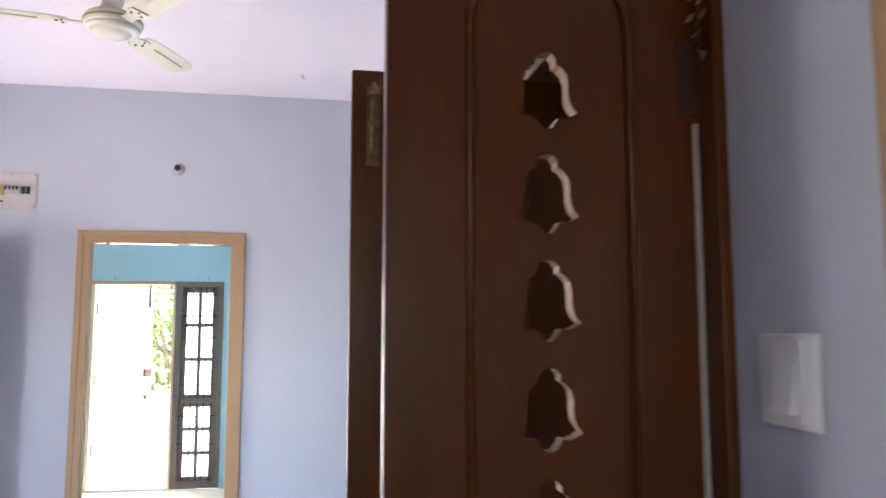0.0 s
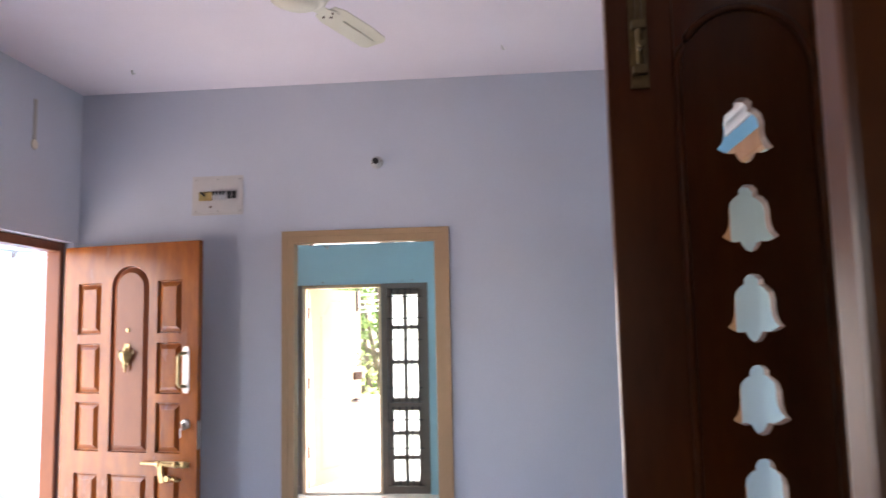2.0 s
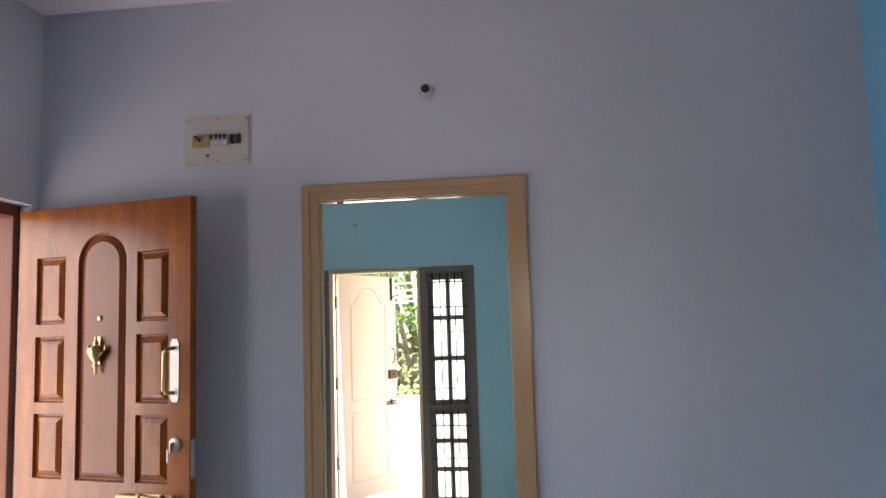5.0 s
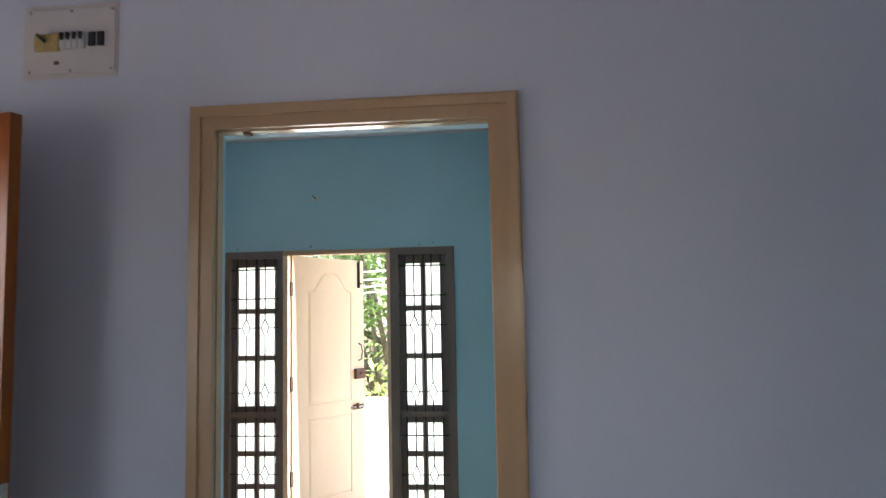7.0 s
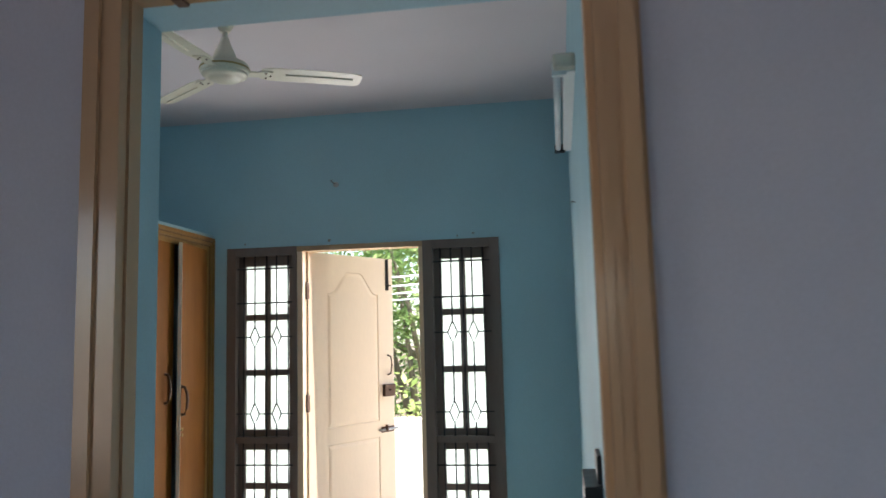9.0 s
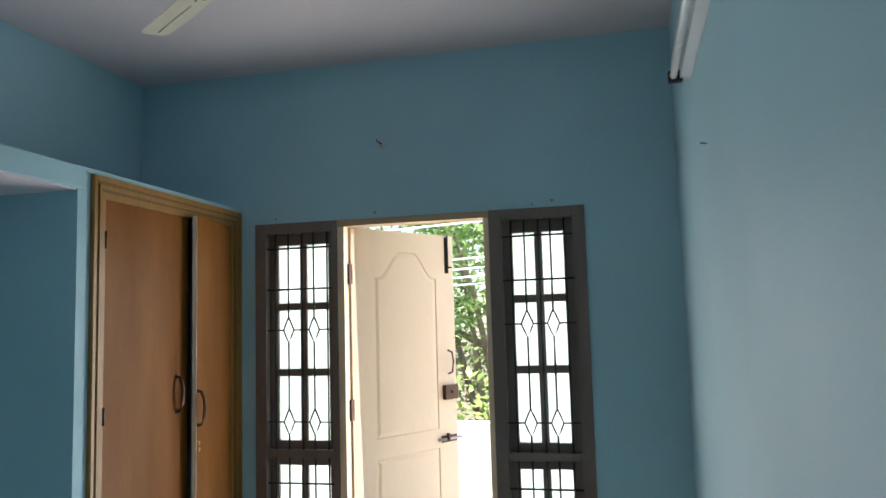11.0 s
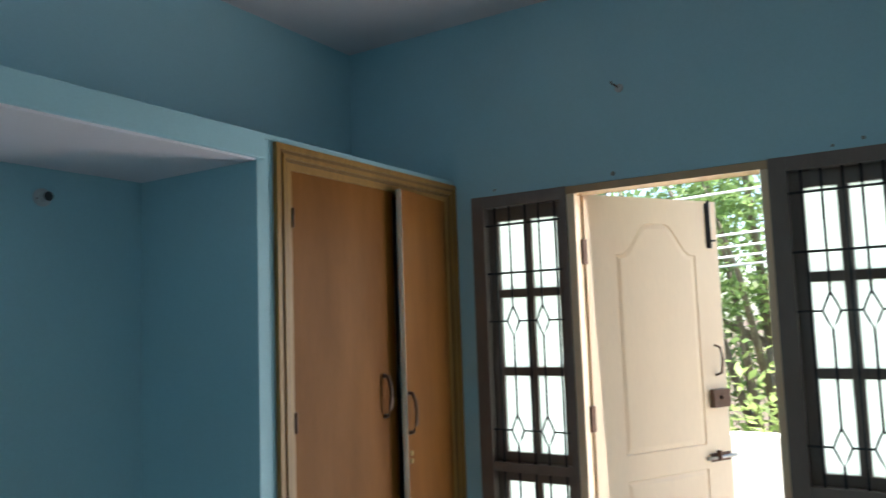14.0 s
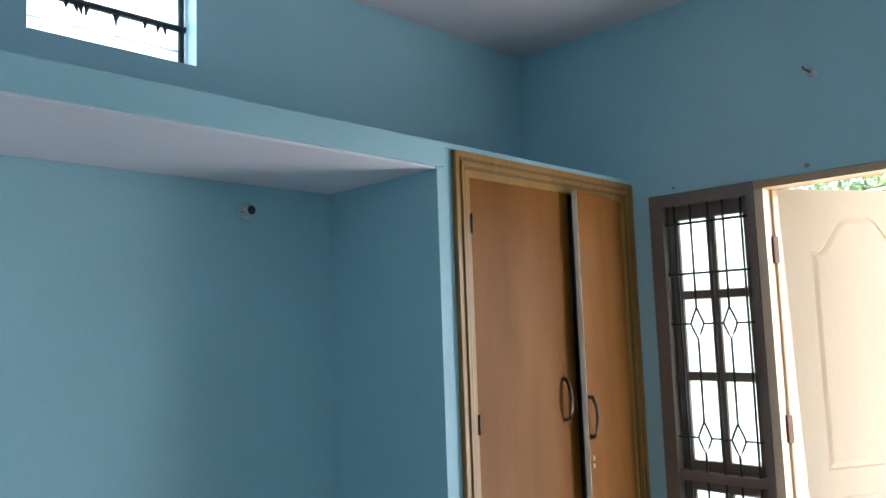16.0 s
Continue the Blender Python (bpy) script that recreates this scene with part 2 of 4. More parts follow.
def add_tube(bm, pts, r, n=8, radii=None):
    """A round bar along a line of points."""
    pts = [Vector(p) for p in pts]
    rings = []
    for i, p in enumerate(pts):
        t = (pts[min(i + 1, len(pts) - 1)] - pts[max(i - 1, 0)]).normalized()
        side = t.cross(Vector((0, 0, 1)) if abs(t.z) < 0.9 else Vector((1, 0, 0))).normalized()
        up = side.cross(t)
        rr = radii[i] if radii else r
        rings.append([bm.verts.new(p + rr * (math.cos(2 * math.pi * k / n) * side + math.sin(2 * math.pi * k / n) * up)) for k in range(n)])
    for a, b in zip(rings, rings[1:]):
        for k in range(n):
            bm.faces.new((a[k], a[(k + 1) % n], b[(k + 1) % n], b[k])).smooth = True
    bm.faces.new(rings[0])
    bm.faces.new(rings[-1][::-1])
    return bm


def tube(pts, r, n=8, radii=None):
    return add_tube(bmesh.new(), pts, r, n, radii)


def part(name, bm, mat, parent=None, label=""):
    me = bpy.data.meshes.new(name)
    bmesh.ops.recalc_face_normals(bm, faces=bm.faces)
    bm.to_mesh(me)
    bm.free()
    me.materials.append(mat)
    ob = new(name, me)
    if parent:
        ob.parent = parent
    if label:
        tagged(ob, label)
    return ob


def thing(name, m, label, category, group="", kind=""):
    ob = new(name)
    ob.empty_display_size = 0.05
    ob.matrix_world = m
    return tagged(ob, label, category, group, kind)


def wall(name, axis, d0, d1, u0, u1, z0, z1, holes, mat, label):
    """A wall across an axis, with openings (u0, u1, z0, z1) that go through it."""
    us = sorted({u0, u1, *[h[0] for h in holes], *[h[1] for h in holes]})
    zs = sorted({z0, z1, *[h[2] for h in holes], *[h[3] for h in holes]})
    bm = bmesh.new()

    def full(i, k):
        if not (0 <= i < len(us) - 1 and 0 <= k < len(zs) - 1):
            return False
        u, z = (us[i] + us[i + 1]) / 2, (zs[k] + zs[k + 1]) / 2
        return not any(h[0] < u < h[1] and h[2] < z < h[3] for h in holes)
    made = {}

    def v(i, k, d):
        if (i, k, d) not in made:
            p = (us[i], d, zs[k]) if axis == "y" else (d, us[i], zs[k])
            made[i, k, d] = bm.verts.new(p)
        return made[i, k, d]
    for i in range(len(us) - 1):
        for k in range(len(zs) - 1):
            if not full(i, k):
                continue
            for d in (d0, d1):
                bm.faces.new((v(i, k, d), v(i + 1, k, d), v(i + 1, k + 1, d), v(i, k + 1, d)))
            for (di, dk, a, b) in ((-1, 0, (i, k), (i, k + 1)), (1, 0, (i + 1, k), (i + 1, k + 1)), (0, -1, (i, k), (i + 1, k)), (0, 1, (i, k + 1), (i + 1, k + 1))):
                if not full(i + di, k + dk):
                    bm.faces.new((v(*a, d0), v(*b, d0), v(*b, d1), v(*a, d1)))
    return tagged(part(name, bm, mat), label, "wall", kind="structure")


def slab(name, lo, hi, mat, label, category, bevel=0.0):
    return tagged(part(name, box(lo, hi, bevel), mat), label, category, kind="structure")


# ---- structure ----
FLOOR = -0.05
HALL_C, BED_C = 3.03, 2.918
YN, YB = 4.78, 8.225          # hall north wall, bedroom north wall
XW, XE = -2.555, 1.018          # hall west and east walls
BXW, BXE = -3.36, -0.415      # bedroom west (recess back) and east walls
LOFT = -2.742                 # front of the loft and cupboard

wall("wall_north", "y", YN, YN + 0.05, XW - 0.25, XE, FLOOR, HALL_C, [(-1.262, -0.412, FLOOR, 2.105)], LAVENDER, "pale lavender plastered wall with a doorway")
wall("wall_bedroom_south", "y", YN + 0.05, YN + 0.232, BXW - 0.2, XE + 0.2, FLOOR, HALL_C, [(-1.308, -0.385, FLOOR, 2.118)], BLUE, "sky blue plastered wall with a doorway")
# the second opening is unseen, there for the west lamp
wall("wall_west", "x", XW - 0.25, XW, -2.2, YN, FLOOR, HALL_C, [(3.80, 4.735, FLOOR, 2.13), (1.8, 3.2, 0.9, 2.1)], LAVENDER, "pale lavender plastered wall with the entrance")
# unseen opening, made for the south fill lamp
wall("wall_south", "y", -2.2, -2.0, XW, 2.6, FLOOR, HALL_C, [(-0.55, 0.0, 1.2, 2.1)], LAVENDER, "pale lavender plastered wall")
EAST_HOLES = [(3.28, 4.285, FLOOR, 2.33), (3.35, 4.10, 2.47, 2.75)]
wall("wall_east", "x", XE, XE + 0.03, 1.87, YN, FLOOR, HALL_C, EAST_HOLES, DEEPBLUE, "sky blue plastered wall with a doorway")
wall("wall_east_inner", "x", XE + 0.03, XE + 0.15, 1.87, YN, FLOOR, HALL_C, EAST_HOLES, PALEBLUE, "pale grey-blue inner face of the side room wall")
wall("wall_prayer_front", "x", 0.57, 0.69, -2.0, 1.87, FLOOR, HALL_C, [(0.90, 1.74, FLOOR, 2.20), (-0.35, 0.535, FLOOR, 2.1)], LAVENDER, "pale lavender plastered wall round the prayer room")
# never in view; added to keep west daylight off the prayer room's front
wall("wall_shade_partition", "x", -1.0, -0.88, -2.0, 1.28, FLOOR, HALL_C, [], LAVENDER, "unseen lavender partition added to shade the prayer room front")
wall("wall_prayer_side", "y", 1.75, 1.87, 0.69, 1.6, FLOOR, HALL_C, [], PUTTY, "warm grey plastered partition wall")
wall("wall_prayer_back", "x", 1.6, 1.72, -2.0, 1.87, FLOOR, HALL_C, [], PUTTY, "warm grey plastered wall")
wall("wall_prayer_south", "y", 0.76, 0.88, 0.69, 1.6, FLOOR, HALL_C, [], PUTTY, "warm grey plastered partition wall")
# unseen opening, made for the side room fill lamp
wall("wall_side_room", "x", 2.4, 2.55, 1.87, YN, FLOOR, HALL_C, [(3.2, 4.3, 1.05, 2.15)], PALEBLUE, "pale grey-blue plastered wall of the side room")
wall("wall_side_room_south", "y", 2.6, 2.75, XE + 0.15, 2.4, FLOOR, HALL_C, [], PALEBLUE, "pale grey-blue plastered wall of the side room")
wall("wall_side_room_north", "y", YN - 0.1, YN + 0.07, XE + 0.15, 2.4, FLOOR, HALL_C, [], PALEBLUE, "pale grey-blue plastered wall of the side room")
wall("wall_bedroom_east", "x", BXE, BXE + 0.2, YN + 0.15, YB + 0.2, FLOOR, BED_C, [], BLUE, "sky blue plastered bedroom wall")
wall("wall_bedroom_north", "y", YB, YB + 0.2, BXW, BXE, FLOOR, BED_C, [(-2.64, -0.862, FLOOR, 2.062)], BLUE, "sky blue plastered wall with balcony door opening")
wall("wall_bedroom_west", "x", BXW - 0.2, BXW, YN + 0.15, YB + 0.2, FLOOR, BED_C, [(5.83, 6.385, 2.465, 2.84)], BLUE, "sky blue plastered wall with a high vent opening")
wall("wall_cupboard_side", "y", 6.962, 7.035, BXW, LOFT, FLOOR, 2.066, [], BLUE, "sky blue partition beside the built-in cupboard")

slab("ceiling_hall", (XW - 0.25, -2.2, HALL_C), (2.6, YN + 0.15, HALL_C + 0.15), WHITE, "white painted flat ceiling", "ceiling")
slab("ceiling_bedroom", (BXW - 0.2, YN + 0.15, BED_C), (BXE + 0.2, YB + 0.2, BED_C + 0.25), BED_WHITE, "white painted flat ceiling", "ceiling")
slab("floor_hall", (XW - 0.25, -2.2, FLOOR - 0.2), (2.6, YN + 0.075, FLOOR), TILE, "cream tiled floor", "floor")
slab("floor_bedroom", (BXW - 0.2, YN + 0.075, FLOOR - 0.2), (BXE + 0.2, YB + 0.2, FLOOR), TILE, "cream tiled floor", "floor")

# loft slab: blue front and top, white underside
loft = tagged(part("loft_slab", box((BXW, YN + 0.15, 2.066), (LOFT + 0.012, 6.990, 2.155), 0.004), BLUE), "sky blue concrete loft slab over the alcove", "loft", kind="structure")
part("loft_underside", box((BXW + 0.004, YN + 0.154, 2.058), (LOFT - 0.004, 6.960, 2.066)), WHITE, loft, "white painted underside")
tagged(part("loft_slab_over_cupboard", box((BXW, 6.992, 2.137), (LOFT + 0.004, YB, 2.157), 0.003), BLUE), "thin sky blue slab edge over the cupboard", "loft", kind="structure")

slab("wall_cupboard_cap", (BXW, 6.992, 2.066), (LOFT, 7.035, 2.137), BLUE, "sky blue plaster beside the cupboard head", "wall")

# bedroom doorway frame, stepped mouldings
frame_1 = thing("door_frame_1", pose(0, 0, 0), "glossy beige enamelled door frame with stepped moulding", "door frame", kind="structure")


def casing(x_out, x_in, top):
    """The outline strip of a portal between two rectangles, as one bent bar."""
    (xa, xb), (ia, ib), (zt, zi) = x_out, x_in, top
    return [(xa, FLOOR), (xa, zt), (xb, zt), (xb, FLOOR), (ib, FLOOR), (ib, zi), (ia, zi), (ia, FLOOR)]


part("outer_casing", prism(casing((-1.320, -0.353), (-1.278, -0.395), (2.160, 2.118)), YN + 0.002, YN - 0.020, bevel=0.008), BEIGE, frame_1)
part("inner_casing", prism(casing((-1.278, -0.395), (-1.252, -0.421), (2.118, 2.098)), YN + 0.002, YN - 0.0135, bevel=0.001), BEIGE, frame_1)
part("bead", prism(casing((-1.262, -0.411), (-1.246, -0.427), (2.104, 2.088)), YN + 0.01, YN - 0.0145, bevel=0.001), BEIGE, frame_1)
part("jamb", box((-1.262, YN + 0.012, FLOOR), (-1.2415, YN + 0.049, 2.105)), BEIGE, frame_1)
part("jamb", box((-0.441, YN + 0.012, FLOOR), (-0.412, YN + 0.049, 2.105), 0.003), BEIGE, frame_1)
part("jamb_head", box((-1.2415, YN + 0.012, 2.084), (-0.441, YN + 0.049, 2.105)), BEIGE, frame_1)
part("door_closer_stub", box((-1.17, YN + 0.02, 2.078), (-1.15, YN + 0.05, 2.084)), RUST, frame_1)

# ---- prayer room double door ----


def bell_outline(cx, cz, s, n=7):
    """A bell with a knob, shoulders, flared lip and clapper."""
    half = [(0.0, 0.50), (0.10, 0.485), (0.165, 0.42), (0.17, 0.345), (0.25, 0.31), (0.335, 0.23), (0.365, 0.12), (0.36, 0.0), (0.375, -0.10), (0.42, -0.19), (0.50, -0.265), (0.40, -0.315), (0.30, -0.345), (0.19, -0.335), (0.15, -0.40), (0.09, -0.465), (0.0, -0.49)]
    pts = [(u, v) for u, v in half] + [(-u, v) for u, v in half[-2:0:-1]]
    return [(cx + u * s * 0.80, cz + v * s) for u, v in pts]


def holed_leaf(x0, x1, z0, z1, y0, y1, bells):
    """A plank with bell-shaped holes cut through, one hole to a band, as a clean solid."""
    bm = bmesh.new()
    bands = []
    zs = [z0] + [(a[1] + b[1]) / 2 for a, b in zip(bells, bells[1:])] + [z1]
    rims = []
    for (cx, cz, s), za, zb in zip(bells, zs, zs[1:]):
        hole = bell_outline(cx, cz, s)
        n = len(hole)
        # four corners and the crown and foot of each bell split a band into two halves
        for y in (y0, y1):
            top, foot = 0, n // 2
            right = [hole[i] for i in range(top, foot + 1)]
            left = [hole[i % n] for i in range(foot, n + 1)]
            fr = [(cx, zb), *right, (cx, za), (x1, za), (x1, zb)]
            fl = [(cx, za), *left, (cx, zb), (x0, zb), (x0, za)]
            for ring in (fr, fl):
                bm.faces.new([bm.verts.new((u, y, v)) for u, v in ring])
        rims.append(hole)
    for a, b in (((x0, z0), (x0, z1)), ((x0, z1), (x1, z1)), ((x1, z1), (x1, z0)), ((x1, z0), (x0, z0))):
        bm.faces.new([bm.verts.new(p) for p in ((a[0], y0, a[1]), (b[0], y0, b[1]), (b[0], y1, b[1]), (a[0], y1, a[1]))])
    return bm, rims


def rim_mesh(hole, y0, y1):
    bm = bmesh.new()
    a = [bm.verts.new((u, y0, v)) for u, v in hole]
    b = [bm.verts.new((u, y1, v)) for u, v in hole]
    for i in range(len(hole)):
        j = (i + 1) % len(hole)
        bm.faces.new((a[i], a[j], b[j], b[i]))
    return bm


def arch_bead(x0, x1, z0, z1, y, r):
    """A raised bead round a panel with an arched head."""
    cx, rad = (x0 + x1) / 2, (x1 - x0) / 2
    pts = [(x0, y, z0)] + [(cx - rad * math.cos(a), y, z1 - rad + rad * math.sin(a)) for a in [math.pi * k / 16 for k in range(17)]] + [(x1, y, z0)]
    return tube(pts, r, 8)


PRAYER_TOP = 2.158


def prayer_leaf(name, x0, x1, y, bell_top, label):
    leaf = thing(name, pose(0, 0, 0), label, "door leaf", group="prayer room double door")
    t = 0.032
    bells = [(0.5 * (x0 + x1) - 0.006, bell_top - 0.1328 * k, 0.102) for k in range(10)][::-1]
    cx = bells[0][0]
    # stiles and rails round a slightly sunk centre plank
    bm, rims = holed_leaf(x0 + 0.102, x1 - 0.102, 0.42, PRAYER_TOP - 0.06, y + 0.004, y + t - 0.004, bells)
    part("centre_panel", bm, DARKTEAK, leaf)
    for hole in rims:
        part("bell_rim", rim_mesh(hole, y + 0.004, y + t - 0.004), EDGETEAK, leaf, "pale cut edge of a bell-shaped opening")
    part("stile", box((x0, y, 0), (x0 + 0.102, y + t, PRAYER_TOP), 0.005), DARKTEAK, leaf)
    part("stile", box((x1 - 0.102, y, 0), (x1, y + t, PRAYER_TOP), 0.005), DARKTEAK, leaf)
    part("top_rail", box((x0 + 0.102, y + 0.001, PRAYER_TOP - 0.06), (x1 - 0.102, y + t - 0.001, PRAYER_TOP), 0.003), DARKTEAK, leaf)
    part("bottom_rail", box((x0 + 0.102, y + 0.001, 0), (x1 - 0.102, y + t - 0.001, 0.42), 0.003), DARKTEAK, leaf)
    for yy in (y + 0.002, y + t - 0.002):
        part("arched_bead", arch_bead(x0 + 0.104, x1 - 0.104, 0.42, PRAYER_TOP - 0.10, yy, 0.0065), DARKTEAK, leaf)
    for z in (0.3, 1.85):
        part("hinge", box((x1 - 0.040, y - 0.005, z), (x1 + 0.003, y, z + 0.10), 0.001), BRONZE, leaf)
    return leaf


leaf_near = prayer_leaf("prayer_door_leaf", 0.148, 0.566, 0.915, 1.876, "dark varnished teak door leaf with bell cut-outs, swung open")
leaf_far = prayer_leaf("prayer_door_leaf", 0.142, 0.550, 1.685, 1.866, "dark varnished teak door leaf with bell cut-outs and a brass bolt")
bolt = thing("tower_bolt", pose(0.190, 1.683, 1.935), "long dulled brass tower bolt on the dark door leaf", "bolt")
part("plate", box((-0.014, -0.004, 0), (0.014, 0.0, 0.185), 0.0015), OLDBRASS, bolt)
part("rod", tube([(0, -0.010, 0.02), (0, -0.010, 0.19)], 0.0055), OLDBRASS, bolt)
for z in (0.02, 0.09, 0.16):
    part("keeper", box((-0.011, -0.017, z), (0.011, -0.004, z + 0.014), 0.002), OLDBRASS, bolt)
part("knob", tube([(0, -0.012, 0.06), (0.0, -0.034, 0.06)], 0.005), OLDBRASS, bolt)

prayer_frame = thing("door_frame_2", pose(0, 0, 0), "dark varnished teak frame of the prayer room", "door frame", kind="structure")
for y0, y1 in ((0.872, 0.912), (1.720, 1.755)):
    part("jamb", box((0.555, y0, FLOOR), (0.68, y1, 2.20), 0.004), DARKTEAK, prayer_frame)
part("head", box((0.555, 0.912, 2.163), (0.68, 1.720, 2.20), 0.004), DARKTEAK, prayer_frame)
part("stop_strip", box((0.545, 0.909, FLOOR), (0.552, 0.9145, 1.84), 0.001), PUTTY, prayer_frame, "pale strip on the hinge side")

frame_3 = thing("door_frame_3", pose(0, 0, 0), "beige enamelled door frame beside the prayer room", "door frame", kind="structure")
part("jamb", box((0.545, 0.505, FLOOR), (0.66, 0.595, 2.12), 0.006), BEIGE, frame_3)
part("jamb", box((0.545, -0.42, FLOOR), (0.66, -0.33, 2.12), 0.006), BEIGE, frame_3)
part("head", box((0.546, -0.33, 2.04), (0.66, 0.505, 2.12), 0.006), BEIGE, frame_3)
part("door_panel", box((0.60, -0.33, FLOOR), (0.635, 0.505, 2.04), 0.004), CREAM, frame_3)

switch = thing("light_switch", pose(0.57, 0.763, 1.522), "white plastic one-gang switch plate on the lavender wall", "switch")
part("plate", box((-0.008, -0.05, -0.05), (0, 0.05, 0.05), 0.003), WHITEPL, switch)
part("inner_plate", box((-0.0105, -0.030, -0.042), (-0.008, 0.030, 0.042), 0.001), WHITEPL, switch)
part("rocker", prism([(-0.0105, -0.034), (-0.022, -0.034), (-0.0105, 0.030)], -0.020, 0.014), WHITEPL, switch)

dried = thing("dried_flower_garland", pose(0.548, 0.895, 2.13), "withered flower garland hanging from the prayer room frame", "garland")
rng = random.Random(33)
part("string", tube([(0, 0, 0.03), (-0.004, -0.004, -0.08), (0.002, -0.002, -0.19)], 0.0015, 6), DRYLEAF, dried)
for k in range(26):
    z = -0.01 - 0.0075 * k
    a, L = rng.uniform(0, 6.28), rng.uniform(0.012, 0.026)
    c = Vector((rng.uniform(-0.008, 0.008), -0.004 + rng.uniform(-0.006, 0.004), z))
    d = Vector((math.cos(a) * 0.8, -abs(math.sin(a)) * 0.5, -0.7)).normalized() * L
    s = d.cross(Vector((0.2, 0.5, 0.9))).normalized() * L * 0.32
    bm = bmesh.new()
    bm.faces.new([bm.verts.new(p) for p in (c, c + d * 0.5 + s, c + d, c + d * 0.5 - s)])
    bmesh.ops.solidify(bm, geom=bm.faces[:], thickness=0.0015)
    part("petal", bm, (OCHRE, PUTTY, DRYLEAF)[k % 3], dried)

# side room doorway and louvred vent, seen through the bells
frame_4 = thing("door_frame_4", pose(0, 0, 0), "orange-beige wooden door frame of the side room", "door frame", kind="structure")
for y0, y1 in ((3.23, 3.32), (4.26, 4.33)):
    part("jamb", box((XE - 0.012, y0, FLOOR), (XE + 0.03, y1, 2.37), 0.004), ORANGEWOOD, frame_4)
part("head", box((XE - 0.012, 3.32, 2.29), (XE + 0.03, 4.26, 2.37), 0.004), ORANGEWOOD, frame_4)
vent_2 = thing("vent_2", pose(0, 0, 0), "white louvred vent over the side room doorway", "vent", kind="structure")
part("vent_frame", prism([(3.33, 2.45), (4.12, 2.45), (4.12, 2.77), (3.33, 2.77)], XE - 0.012, XE - 0.002, "x"), WHITEPL, vent_2)
for k in range(5):
    part("slat", prism([(XE - 0.045, 2.475 + 0.055 * k), (XE - 0.013, 2.51 + 0.055 * k), (XE - 0.013, 2.518 + 0.055 * k), (XE - 0.045, 2.483 + 0.055 * k)], 3.36, 4.09), WHITEPL, vent_2)

socket = thing("wall_socket", pose(XE, 4.60, 0.70), "white plastic socket plate on the deep blue wall", "socket")
part("plate", box((-0.009, -0.045, -0.045), (0, 0.045, 0.045), 0.003), WHITEPL, socket)
part("rocker", box((-0.013, -0.014, -0.010), (-0.009, 0.014, 0.030), 0.002), WHITEPL, socket)
for u in (-0.012, 0.012):
    part("pin_hole", lathe([(0.004, -0.0095), (0.004, -0.0088)], (0, u, -0.025), 8, "x"), BLACKPL, socket)

# ---- entrance ----
entry = thing("door_frame_5", pose(0, 0, 0), "reddish teak frame set back in the entrance opening", "door frame", kind="structure")
part("jamb", box((XW - 0.14, 4.69, FLOOR), (XW - 0.055, 4.733, 2.128), 0.005), TEAK_RED, entry)
part("jamb", box((XW - 0.16, 3.802, FLOOR), (XW - 0.06, 3.86, 2.128), 0.005), TEAK_RED, entry)
part("head", box((XW - 0.14, 3.86, 2.075), (XW - 0.055, 4.69, 2.128), 0.005), TEAK_RED, entry)

LEAF_W, LEAF_T, LEAF_Z = 0.902, 0.038, 2.094
main_door = thing("entrance_door", pose(-2.585, 4.701, 0, 0, 0, -12.0), "orange varnished teak panelled entrance door standing open", "door")


def raised_panel(x0, x1, z0, z1, y, depth=0.016, b=0.034, arch=False):
    """A fielded panel: a sunk groove with a raised field, on the face towards -y."""
    bm = bmesh.new()

    def ring(inset, yy):
        a0, a1, b0, b1 = x0 + inset, x1 - inset, z0 + inset, z1 - inset
        if not arch:
            return [bm.verts.new((u, yy, v)) for u, v in ((a0, b0), (a1, b0), (a1, b1), (a0, b1))]
        rad, cx = (a1 - a0) / 2, (a0 + a1) / 2
        pts = [(a0, b0), (a1, b0)] + [(cx + rad * math.cos(t), b1 - rad + rad * math.sin(t)) for t in [math.pi * k / 18 for k in range(19)]]
        return [bm.verts.new((u, yy, v)) for u, v in pts]
    rings = [ring(0, y), ring(0.006, y + depth), ring(0.006 + 0.004, y + depth), ring(b, y + 0.001), ring(b + 0.002, y)]
    n = len(rings[0])
    for a, c in zip(rings, rings[1:]):
        for i in range(n):
            bm.faces.new((a[i], a[(i + 1) % n], c[(i + 1) % n], c[i]))
    bm.faces.new(rings[-1])
    return bm


# layout of the panels: side columns and a tall arched middle
SX = [(0.102, 0.262), (0.638, 0.796)]
SIDE_Z = [(1.592, 1.882), (1.262, 1.54), (0.946, 1.215)]
LOW_Z = (0.17, 0.826)
MID = (0.331, 0.585)
MID_Z = (0.945, 1.9715)
holes = [(a, b, c, d) for a, b in SX for c, d in SIDE_Z + [LOW_Z]] + [(*MID, *LOW_Z), (*MID, 0.945, 1.8445)]
us = sorted({0, LEAF_W, *[v for h in holes for v in h[:2]]})
zs = sorted({0, LEAF_Z, 2.0, *[v for h in holes for v in h[2:]]})
bm = bmesh.new()
for a, b in zip(us, us[1:]):
    for c, d in zip(zs, zs[1:]):
        u, z = (a + b) / 2, (c + d) / 2
        if any(h[0] < u < h[1] and h[2] < z < h[3] for h in holes) or (MID[0] < u < MID[1] and 1.8445 < z < 2.0):
            continue
        bm.faces.new([bm.verts.new(p) for p in ((a, 0, c), (b, 0, c), (b, 0, d), (a, 0, d))])
